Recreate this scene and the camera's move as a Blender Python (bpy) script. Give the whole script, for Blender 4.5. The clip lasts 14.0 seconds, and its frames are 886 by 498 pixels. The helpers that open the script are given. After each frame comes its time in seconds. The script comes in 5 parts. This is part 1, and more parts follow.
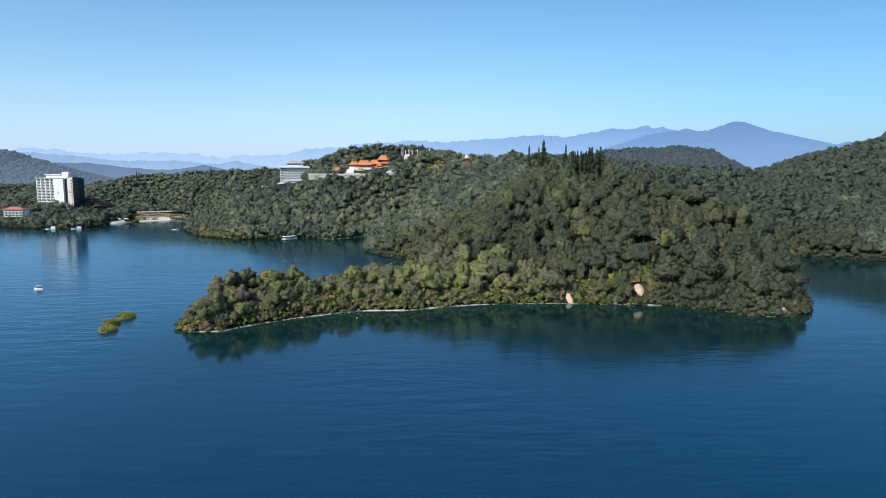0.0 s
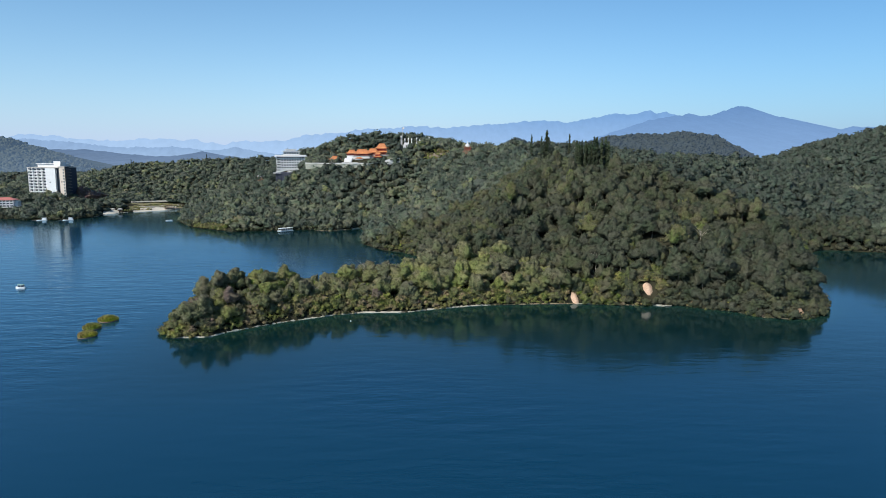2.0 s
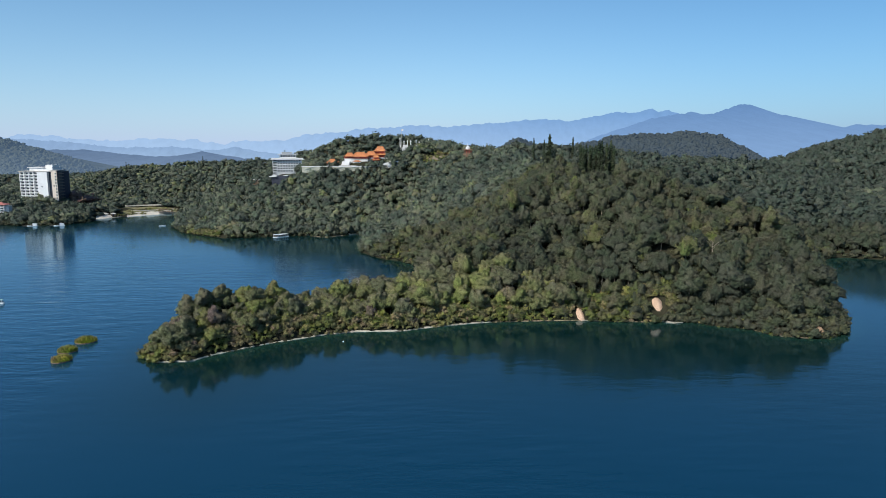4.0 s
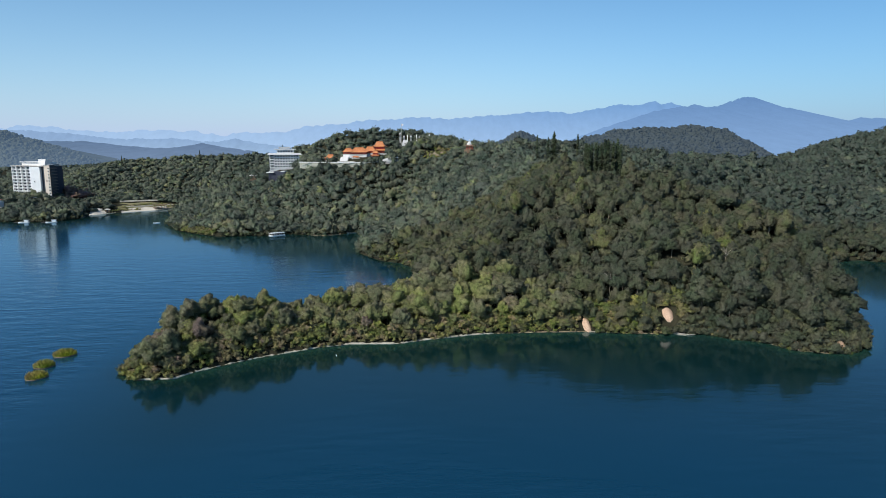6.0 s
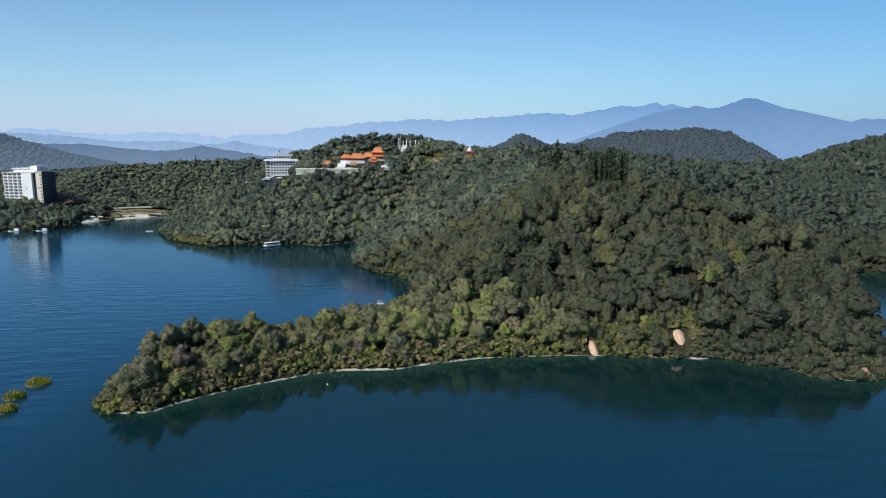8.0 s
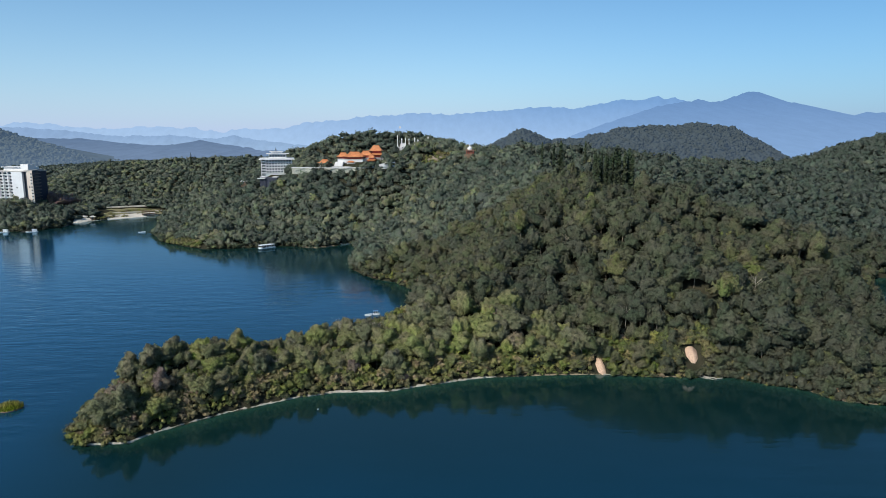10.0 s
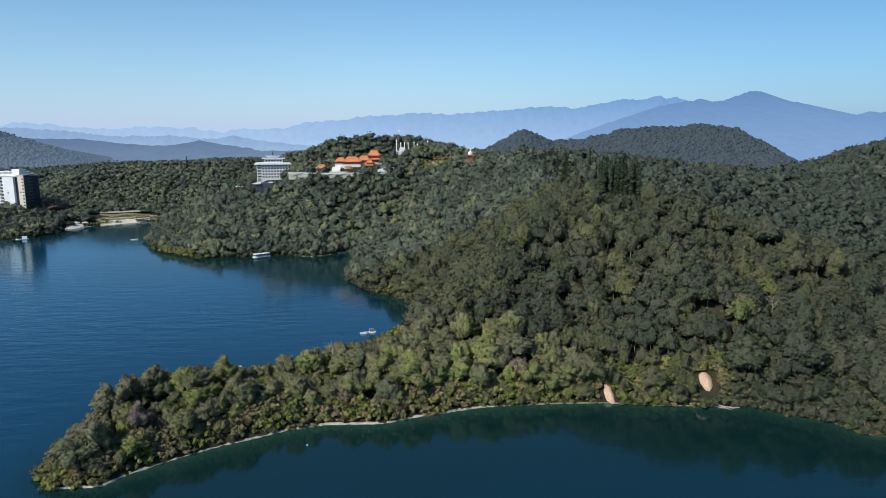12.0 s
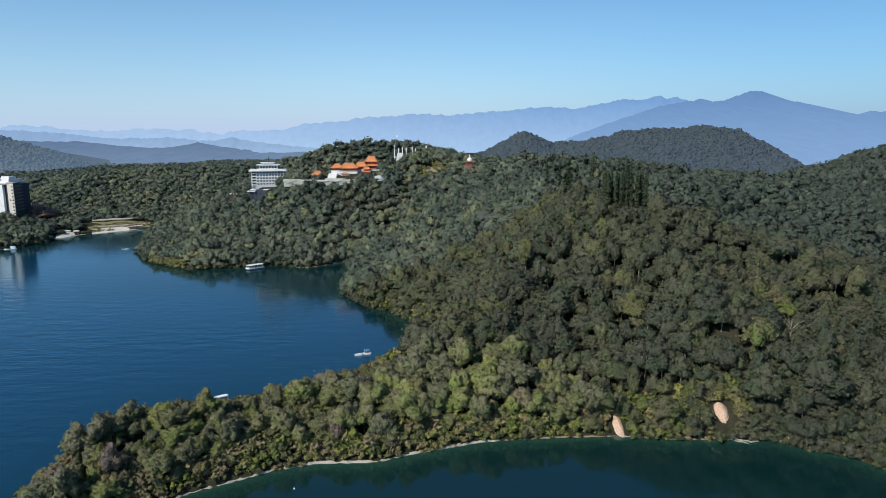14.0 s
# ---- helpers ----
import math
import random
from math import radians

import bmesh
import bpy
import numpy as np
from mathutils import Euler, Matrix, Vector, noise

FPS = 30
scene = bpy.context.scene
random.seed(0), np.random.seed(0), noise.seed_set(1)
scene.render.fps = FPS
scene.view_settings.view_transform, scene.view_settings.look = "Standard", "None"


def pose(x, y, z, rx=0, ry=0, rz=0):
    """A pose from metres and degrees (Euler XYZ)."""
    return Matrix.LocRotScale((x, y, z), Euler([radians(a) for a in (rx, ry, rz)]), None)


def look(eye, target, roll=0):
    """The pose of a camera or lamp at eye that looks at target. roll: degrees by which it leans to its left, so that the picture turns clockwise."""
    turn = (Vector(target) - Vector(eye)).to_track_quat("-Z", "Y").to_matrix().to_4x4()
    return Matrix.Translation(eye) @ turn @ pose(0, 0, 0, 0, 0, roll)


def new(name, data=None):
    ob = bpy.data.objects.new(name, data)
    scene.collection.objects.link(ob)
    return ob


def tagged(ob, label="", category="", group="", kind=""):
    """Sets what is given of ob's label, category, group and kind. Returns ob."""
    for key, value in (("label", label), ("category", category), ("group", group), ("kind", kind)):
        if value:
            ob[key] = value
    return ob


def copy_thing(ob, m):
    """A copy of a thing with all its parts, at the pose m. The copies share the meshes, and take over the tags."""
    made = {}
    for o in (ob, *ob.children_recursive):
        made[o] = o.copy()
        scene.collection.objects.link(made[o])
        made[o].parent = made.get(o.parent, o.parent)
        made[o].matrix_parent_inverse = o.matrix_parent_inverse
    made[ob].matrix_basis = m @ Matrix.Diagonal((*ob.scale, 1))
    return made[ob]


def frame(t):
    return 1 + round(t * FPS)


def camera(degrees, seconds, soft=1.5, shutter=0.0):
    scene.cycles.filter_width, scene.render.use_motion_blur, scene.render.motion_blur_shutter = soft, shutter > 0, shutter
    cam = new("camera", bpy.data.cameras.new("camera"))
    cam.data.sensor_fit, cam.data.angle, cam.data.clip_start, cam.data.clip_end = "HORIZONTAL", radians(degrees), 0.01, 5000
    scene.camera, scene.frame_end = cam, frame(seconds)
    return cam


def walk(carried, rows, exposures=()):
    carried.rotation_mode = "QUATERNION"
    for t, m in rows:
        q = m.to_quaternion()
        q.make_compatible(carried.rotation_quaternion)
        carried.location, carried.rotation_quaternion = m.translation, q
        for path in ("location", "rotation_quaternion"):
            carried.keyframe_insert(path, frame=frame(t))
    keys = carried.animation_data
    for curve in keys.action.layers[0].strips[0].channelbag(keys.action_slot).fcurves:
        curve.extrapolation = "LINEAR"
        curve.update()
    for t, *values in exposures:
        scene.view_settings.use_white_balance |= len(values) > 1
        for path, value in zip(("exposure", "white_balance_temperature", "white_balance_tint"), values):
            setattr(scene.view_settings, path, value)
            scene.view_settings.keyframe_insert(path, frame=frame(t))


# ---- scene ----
cam = camera(67.9, 14.0, soft=0.9)
PATH = [
    (0, (-13.015, 13.732, 83.579), (-12.907, 15.713, 83.328), 0.2),
    (0.5, (-11.916, 19.064, 84.264), (-11.809, 21.041, 83.982), 0.2),
    (1, (-11.363, 23.892, 85.733), (-11.258, 25.867, 85.441), 0.2),
    (1.5, (-10.999, 28.515, 87.489), (-10.894, 30.49, 87.194), 0.1),
    (2, (-10.523, 33.707, 88.345), (-10.419, 35.682, 88.05), 0.1),
    (2.5, (-9.864, 38.74, 89.587), (-9.76, 40.716, 89.292), 0.1),
    (3, (-8.921, 44.249, 91.159), (-8.819, 46.224, 90.862), 0.0),
    (5.5, (-6.379, 69.122, 97.911), (-6.282, 71.095, 97.596), 0.0),
    (6, (-5.819, 74.065, 99.28), (-5.723, 76.036, 98.955), 0.1),
    (6.5, (-5.242, 79.131, 100.746), (-5.147, 81.102, 100.421), 0.0),
    (7, (-4.712, 84.062, 102.234), (-4.617, 86.033, 101.91), 0.0),
    (7.5, (-4.168, 89.256, 103.726), (-4.074, 91.227, 103.403), 0.0),
    (8, (-3.45, 94.158, 105.058), (-3.357, 96.129, 104.736), -0.0),
    (10.5, (-0.891, 119.325, 112.633), (-0.801, 121.293, 112.287), -0.1),
    (11, (-0.1, 124.476, 114.248), (-0.012, 126.444, 113.901), -0.2),
    (11.5, (0.309, 129.414, 115.652), (0.397, 131.382, 115.306), -0.1),
    (12, (0.415, 133.949, 117.285), (0.504, 135.917, 116.94), -0.1),
    (12.5, (0.771, 138.596, 118.881), (0.86, 140.564, 118.535), -0.2),
    (13, (1.14, 143.558, 120.491), (1.23, 145.526, 120.146), -0.2),
    (13.5, (1.725, 148.868, 121.885), (1.816, 150.836, 121.54), -0.2),
    (14, (2.396, 153.798, 123.631), (2.485, 155.766, 123.286), -0.3),
]
walk(cam, [(t, look(eye, target, roll)) for t, eye, target, roll in PATH],
     exposures=[(0.0, 0.30), (1.5, 0.2), (3.0, 0.08), (5.5, 0.05), (8.0, 0.05), (14.0, 0.05)])

# ---- sky, sun, exposure ----
SUN_FROM = Vector((-0.56, -0.50, 0.66)).normalized()
world = bpy.data.worlds.new("sky")
scene.world = world
world.use_nodes = True
wn = world.node_tree.nodes
sky = wn.new("ShaderNodeTexSky")
sky.sky_type = "NISHITA"
sky.sun_disc = False
sky.sun_elevation = math.asin(SUN_FROM.z)
sky.sun_rotation = math.atan2(SUN_FROM.x, SUN_FROM.y)
sky.altitude = 1000
sky.air_density = 1.0
sky.dust_density = 0.8
sky.ozone_density = 4.5
wn["Background"].inputs["Strength"].default_value = 0.125
wl = world.node_tree.links
# a pale layer of haze that thins out upwards
way, height, thin, veil, haze = (wn.new(k) for k in ("ShaderNodeTexCoord", "ShaderNodeSeparateXYZ", "ShaderNodeMath", "ShaderNodeMath", "ShaderNodeMix"))
wl.new(way.outputs["Generated"], height.inputs[0])
thin.operation, thin.inputs[1].default_value = "MULTIPLY", -11.0
wl.new(height.outputs["Z"], thin.inputs[0])
veil.operation, veil.use_clamp = "EXPONENT", True
wl.new(thin.outputs[0], veil.inputs[0])
haze.data_type = "RGBA"
haze.inputs["B"].default_value = (5.0, 4.5, 6.1, 1)
wl.new(veil.outputs[0], haze.inputs["Factor"])
wl.new(sky.outputs["Color"], haze.inputs["A"])
# clearer, deeper blue air on the side away from the sun
side, clear, tint = wn.new("ShaderNodeMapRange"), wn.new("ShaderNodeMix"), wn.new("ShaderNodeMix")
side.interpolation_type = "SMOOTHSTEP"
side.inputs["From Min"].default_value, side.inputs["From Max"].default_value = -0.15, 0.75
wl.new(height.outputs["X"], side.inputs["Value"])
clear.data_type = "RGBA"
clear.inputs["A"].default_value, clear.inputs["B"].default_value = (0.775, 1.06, 1.075, 1), (0.49, 0.78, 0.87, 1)
wl.new(side.outputs["Result"], clear.inputs["Factor"])
tint.data_type, tint.blend_type = "RGBA", "MULTIPLY"
tint.inputs["Factor"].default_value = 1.0
wl.new(haze.outputs["Result"], tint.inputs["A"])
wl.new(clear.outputs["Result"], tint.inputs["B"])
wl.new(tint.outputs["Result"], wn["Background"].inputs["Color"])

sun_data = bpy.data.lights.new("sun", "SUN")
sun_data.energy, sun_data.angle, sun_data.color = 5.0, radians(0.5), (1.0, 0.95, 0.86)
sun = new("sun", sun_data)
sun.matrix_world = look(SUN_FROM * 900, (0, 0, 0))


# ---- materials ----
def material(name, color, rough=0.7, spec=0.3, metal=0.0, vary=0.18, size=0.6, bump=0.0, second=None):
    """A painted, plastered or earthen surface: a colour that wanders at two scales, with fine relief."""
    m = bpy.data.materials.new(name)
    m.use_nodes = True
    n, l = m.node_tree.nodes, m.node_tree.links
    p = n["Principled BSDF"]
    p.inputs["Roughness"].default_value = rough
    p.inputs["Metallic"].default_value = metal
    p.inputs["Specular IOR Level"].default_value = spec
    co = n.new("ShaderNodeTexCoord")
    fine, broad = n.new("ShaderNodeTexNoise"), n.new("ShaderNodeTexNoise")
    fine.inputs["Scale"].default_value = 1 / size
    fine.inputs["Detail"].default_value = 6
    broad.inputs["Scale"].default_value = 0.12 / size
    broad.inputs["Detail"].default_value = 3
    both = n.new("ShaderNodeMath")
    both.operation = "ADD"
    ramp = n.new("ShaderNodeValToRGB")
    other = second or tuple(c * (1 - 2 * vary) for c in color)
    ramp.color_ramp.elements[0].position, ramp.color_ramp.elements[1].position = 0.35, 0.65
    ramp.color_ramp.elements[0].color = (*other, 1)
    ramp.color_ramp.elements[1].color = (*(min(1, c * (1 + vary * 0.5)) for c in color), 1)
    half = n.new("ShaderNodeMath")
    half.operation = "MULTIPLY"
    half.inputs[1].default_value = 0.5
    for tex in (fine, broad):
        l.new(co.outputs["Object"], tex.inputs["Vector"])
    l.new(fine.outputs["Fac"], both.inputs[0])
    l.new(broad.outputs["Fac"], both.inputs[1])
    l.new(both.outputs[0], half.inputs[0])
    l.new(half.outputs[0], ramp.inputs["Fac"])
    l.new(ramp.outputs["Color"], p.inputs["Base Color"])
    if bump:
        b = n.new("ShaderNodeBump")
        b.inputs["Strength"].default_value = bump
        b.inputs["Distance"].default_value = size
        l.new(fine.outputs["Fac"], b.inputs["Height"])
        l.new(b.outputs["Normal"], p.inputs["Normal"])
    return m


def leaf_material(name, stops, rough=0.55, own=None, gloss=0.2):
    """Foliage: each tree takes its own hue from the ramp, each leaf spray its own shade."""
    m = bpy.data.materials.new(name)
    m.use_nodes = True
    n, l = m.node_tree.nodes, m.node_tree.links
    p = n["Principled BSDF"]
    p.inputs["Roughness"].default_value = rough
    p.inputs["Specular IOR Level"].default_value = gloss
    geo = n.new("ShaderNodeNewGeometry")
    if own:
        ob, turn = n.new("ShaderNodeObjectInfo"), n.new("ShaderNodeMapRange")
        turn.inputs["To Min"].default_value, turn.inputs["To Max"].default_value = own
        l.new(ob.outputs["Random"], turn.inputs["Value"])
    else:
        turn = n.new("ShaderNodeAttribute")
        turn.attribute_name = "tone"
    ramp = n.new("ShaderNodeValToRGB")
    e = ramp.color_ramp.elements
    while len(e) < len(stops):
        e.new(0.5)
    for k, (at, col) in enumerate(stops):
        e[k].position, e[k].color = at, (*col, 1)
    l.new(turn.outputs["Result" if own else "Fac"], ramp.inputs["Fac"])
    hsv = n.new("ShaderNodeHueSaturation")
    shade = n.new("ShaderNodeMapRange")
    shade.inputs["To Min"].default_value, shade.inputs["To Max"].default_value = 0.85, 1.16
    l.new(geo.outputs["Random Per Island"], shade.inputs["Value"])
    co, spray, grain, value = n.new("ShaderNodeTexCoord"), n.new("ShaderNodeTexNoise"), n.new("ShaderNodeMapRange"), n.new("ShaderNodeMath")
    spray.inputs["Scale"].default_value, spray.inputs["Detail"].default_value = 1.1, 4
    spray.inputs["Roughness"].default_value = 0.7
    l.new(co.outputs["Object"], spray.inputs["Vector"])
    l.new(spray.outputs["Fac"], grain.inputs["Value"])
    # darkens the bump's hollows: shade between leaves put into the colour
    grain.inputs["From Min"].default_value, grain.inputs["From Max"].default_value = 0.35, 0.65
    grain.inputs["To Min"].default_value, grain.inputs["To Max"].default_value = 0.6, 1.36
    value.operation = "MULTIPLY"
    l.new(shade.outputs["Result"], value.inputs[0])
    l.new(grain.outputs["Result"], value.inputs[1])
    l.new(value.outputs[0], hsv.inputs["Value"])
    kind, warm, rich = n.new("ShaderNodeTexNoise"), n.new("ShaderNodeMapRange"), n.new("ShaderNodeMapRange")
    kind.inputs["Scale"].default_value, kind.inputs["Detail"].default_value = 0.13, 1
    l.new(co.outputs["Object"], kind.inputs["Vector"])
    for turn_, low_, high_ in ((warm, 0.465, 0.535), (rich, 0.95, 1.28)):
        turn_.inputs["From Min"].default_value, turn_.inputs["From Max"].default_value = 0.34, 0.66
        turn_.inputs["To Min"].default_value, turn_.inputs["To Max"].default_value = low_, high_
        l.new(kind.outputs["Fac"], turn_.inputs["Value"])
    l.new(warm.outputs["Result"], hsv.inputs["Hue"])
    l.new(rich.outputs["Result"], hsv.inputs["Saturation"])
    l.new(ramp.outputs["Color"], hsv.inputs["Color"])
    l.new(hsv.outputs["Color"], p.inputs["Base Color"])
    puff, place, mid = n.new("ShaderNodeAttribute"), n.new("ShaderNodeVectorTransform"), n.new("ShaderNodeVectorMath")
    puff.attribute_name = "puff"
    place.vector_type, place.convert_from, place.convert_to = "VECTOR", "OBJECT", "WORLD"
    mid.operation = "MULTIPLY_ADD"
    mid.inputs[1].default_value = (1.8, 1.8, 1.8)
    l.new(puff.outputs["Vector"], place.inputs["Vector"])
    l.new(place.outputs["Vector"], mid.inputs[0])
    l.new(geo.outputs["Normal"], mid.inputs[2])
    unit = n.new("ShaderNodeVectorMath")
    unit.operation = "NORMALIZE"
    l.new(mid.outputs["Vector"], unit.inputs[0])
    rough_ = n.new("ShaderNodeBump")
    rough_.inputs["Strength"].default_value, rough_.inputs["Distance"].default_value = 1.0, 0.9
    l.new(spray.outputs["Fac"], rough_.inputs["Height"])
    l.new(unit.outputs["Vector"], rough_.inputs["Normal"])
    l.new(rough_.outputs["Normal"], p.inputs["Normal"])
    thin, both = n.new("ShaderNodeBsdfTranslucent"), n.new("ShaderNodeMixShader")
    both.inputs["Fac"].default_value = 0.13
    l.new(hsv.outputs["Color"], thin.inputs["Color"])
    l.new(p.outputs["BSDF"], both.inputs[1])
    l.new(thin.outputs["BSDF"], both.inputs[2])
    l.new(both.outputs["Shader"], n["Material Output"].inputs["Surface"])
    return m


def water_material():
    m = bpy.data.materials.new("lake_water")
    m.use_nodes = True
    n, l = m.node_tree.nodes, m.node_tree.links
    p = n["Principled BSDF"]
    shallow_and_mirrored, body_tints = n.new("ShaderNodeAttribute"), n.new("ShaderNodeValToRGB")
    shallow_and_mirrored.attribute_name = "shallow_and_mirrored"
    e = body_tints.color_ramp.elements
    # dark green middle stop paints the mirrored trees; teal is the shallow edge
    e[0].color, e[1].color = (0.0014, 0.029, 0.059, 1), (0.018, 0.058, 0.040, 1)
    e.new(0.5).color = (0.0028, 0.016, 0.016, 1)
    l.new(shallow_and_mirrored.outputs["Fac"], body_tints.inputs["Fac"])
    l.new(body_tints.outputs["Color"], p.inputs["Base Color"])
    p.inputs["Roughness"].default_value = 1.0
    p.inputs["Specular IOR Level"].default_value = 0.0
    skin, edge, film = n.new("ShaderNodeBsdfGlossy"), n.new("ShaderNodeFresnel"), n.new("ShaderNodeMixShader")
    skin.inputs["Color"].default_value = (0.66, 0.86, 1.0, 1)
    edge.inputs["IOR"].default_value = 1.48
    co = n.new("ShaderNodeTexCoord")
    stretch = n.new("ShaderNodeMapping")
    stretch.inputs["Rotation"].default_value = (0, 0, 0.35)
    stretch.inputs["Scale"].default_value = (0.35, 1.0, 1.0)
    l.new(co.outputs["Object"], stretch.inputs["Vector"])
    swell, chop, patch = (n.new("ShaderNodeTexNoise") for _ in range(3))
    swell.inputs["Scale"].default_value = 0.14
    chop.inputs["Scale"].default_value = 0.55
    chop.inputs["Detail"].default_value = 4
    patch.inputs["Scale"].default_value = 0.007
    patch.inputs["Detail"].default_value = 2
    l.new(stretch.outputs["Vector"], swell.inputs["Vector"])
    l.new(stretch.outputs["Vector"], chop.inputs["Vector"])
    l.new(co.outputs["Object"], patch.inputs["Vector"])
    add = n.new("ShaderNodeMath")
    add.operation = "MULTIPLY_ADD"
    add.inputs[1].default_value = 0.28
    l.new(chop.outputs["Fac"], add.inputs[0])
    l.new(swell.outputs["Fac"], add.inputs[2])
    wind = n.new("ShaderNodeMapRange")
    wind.inputs["From Min"].default_value, wind.inputs["From Max"].default_value = 0.38, 0.66
    wind.inputs["To Min"].default_value, wind.inputs["To Max"].default_value = 0.5, 1.6
    l.new(patch.outputs["Fac"], wind.inputs["Value"])
    lee, gust = n.new("ShaderNodeAttribute"), n.new("ShaderNodeMath")
    lee.attribute_name, gust.operation = "lee", "MULTIPLY"
    l.new(wind.outputs["Result"], gust.inputs[0])
    l.new(lee.outputs["Fac"], gust.inputs[1])
    sheen = n.new("ShaderNodeMapRange")
    sheen.inputs["From Min"].default_value, sheen.inputs["From Max"].default_value = 0.1, 1.0
    sheen.inputs["To Min"].default_value, sheen.inputs["To Max"].default_value = 0.085, 0.13
    l.new(lee.outputs["Fac"], sheen.inputs["Value"])
    l.new(sheen.outputs["Result"], skin.inputs["Roughness"])
    b = n.new("ShaderNodeBump")
    b.inputs["Distance"].default_value = 0.23
    l.new(gust.outputs[0], b.inputs["Strength"])
    l.new(add.outputs[0], b.inputs["Height"])
    l.new(b.outputs["Normal"], skin.inputs["Normal"])
    l.new(b.outputs["Normal"], edge.inputs["Normal"])
    l.new(edge.outputs["Fac"], film.inputs["Fac"])
    l.new(p.outputs["BSDF"], film.inputs[1])
    l.new(skin.outputs["BSDF"], film.inputs[2])
    l.new(film.outputs["Shader"], n["Material Output"].inputs["Surface"])
    return m


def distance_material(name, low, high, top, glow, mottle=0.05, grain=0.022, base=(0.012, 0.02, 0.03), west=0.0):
    """A far range as a plain backdrop: haze put into a glowing colour, paler towards its foot."""
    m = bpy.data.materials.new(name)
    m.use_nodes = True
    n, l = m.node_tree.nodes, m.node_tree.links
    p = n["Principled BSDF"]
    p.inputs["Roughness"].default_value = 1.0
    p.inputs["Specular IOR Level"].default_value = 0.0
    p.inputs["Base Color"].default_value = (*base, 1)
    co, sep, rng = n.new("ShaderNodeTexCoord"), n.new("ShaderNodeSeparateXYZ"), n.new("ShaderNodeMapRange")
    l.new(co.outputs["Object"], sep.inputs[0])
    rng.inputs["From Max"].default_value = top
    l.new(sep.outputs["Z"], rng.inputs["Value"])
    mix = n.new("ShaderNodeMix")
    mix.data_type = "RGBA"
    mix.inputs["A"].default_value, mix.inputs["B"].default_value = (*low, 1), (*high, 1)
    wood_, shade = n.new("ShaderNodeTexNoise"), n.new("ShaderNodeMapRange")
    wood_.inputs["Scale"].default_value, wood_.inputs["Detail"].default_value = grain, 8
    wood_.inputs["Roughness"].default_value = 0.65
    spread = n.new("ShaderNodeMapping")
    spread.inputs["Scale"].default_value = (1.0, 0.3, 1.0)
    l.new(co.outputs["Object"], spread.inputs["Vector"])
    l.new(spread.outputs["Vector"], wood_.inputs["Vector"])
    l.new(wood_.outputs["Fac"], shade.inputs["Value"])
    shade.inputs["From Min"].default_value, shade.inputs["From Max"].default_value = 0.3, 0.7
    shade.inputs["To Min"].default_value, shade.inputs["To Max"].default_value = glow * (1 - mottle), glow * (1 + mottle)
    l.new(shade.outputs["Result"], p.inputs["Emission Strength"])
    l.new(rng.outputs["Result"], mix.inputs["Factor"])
    # the painted haze thickens towards the west
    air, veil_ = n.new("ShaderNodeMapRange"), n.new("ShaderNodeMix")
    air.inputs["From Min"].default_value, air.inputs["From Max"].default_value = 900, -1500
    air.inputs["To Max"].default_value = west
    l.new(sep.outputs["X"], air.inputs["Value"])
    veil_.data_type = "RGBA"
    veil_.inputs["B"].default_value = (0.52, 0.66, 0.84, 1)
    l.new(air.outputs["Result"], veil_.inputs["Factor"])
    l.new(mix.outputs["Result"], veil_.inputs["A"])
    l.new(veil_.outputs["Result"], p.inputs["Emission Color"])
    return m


GREENS = [
    (0.0, (0.058, 0.066, 0.046)), (0.3, (0.076, 0.081, 0.053)), (0.55, (0.093, 0.096, 0.056)), (0.74, (0.108, 0.111, 0.057)),
    (0.86, (0.119, 0.127, 0.055)), (0.93, (0.140, 0.154, 0.056)), (0.96, (0.136, 0.108, 0.084)), (1.0, (0.086, 0.082, 0.058)),
]
SHRUB_GREENS = [(0.0, (0.105, 0.112, 0.052)), (0.5, (0.150, 0.152, 0.060)), (0.8, (0.205, 0.195, 0.078)), (1.0, (0.230, 0.178, 0.115))]
FIR_GREENS = [(0.0, (0.034, 0.046, 0.028)), (1.0, (0.052, 0.062, 0.034))]
leaf = leaf_material("foliage", GREENS, gloss=0.12)
# bluer than GREENS: the haze over the hills is put into these colours
HAZED_HILL_GREENS = [(0.0, (0.051, 0.063, 0.051)), (0.3, (0.076, 0.092, 0.071)), (0.55, (0.110, 0.124, 0.090)), (0.8, (0.149, 0.160, 0.103)), (0.94, (0.180, 0.183, 0.098)), (1.0, (0.211, 0.135, 0.115))]
hill_leaf = leaf_material("hill_foliage", HAZED_HILL_GREENS, 0.65, gloss=0.15)
shrub_leaf = leaf_material("shrub_foliage", SHRUB_GREENS)
# same greens made 1.24 times lighter, so the spit's trees look well lit
tree_leaf = leaf_material("tree_foliage", [(at, tuple(c * 1.24 for c in col)) for at, col in GREENS], own=(0.45, 0.97))
fir_leaf = leaf_material("conifer_foliage", FIR_GREENS, own=(0, 1))
bark = material("bark", (0.20, 0.17, 0.13), 0.9, 0.1, size=0.3, vary=0.25)
soil = material("forest_soil", (0.036, 0.033, 0.021), 0.95, 0.05, size=2.0, vary=0.25, bump=0.4, second=(0.022, 0.023, 0.014))
earth = material("bare_earth", (0.52, 0.365, 0.265), 0.9, 0.1, size=0.8, vary=0.28, bump=0.7, second=(0.30, 0.20, 0.14))
pale_stone = material("pale_stone", (0.40, 0.36, 0.30), 0.85, 0.2, size=0.7, vary=0.2, bump=0.4)
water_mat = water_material()


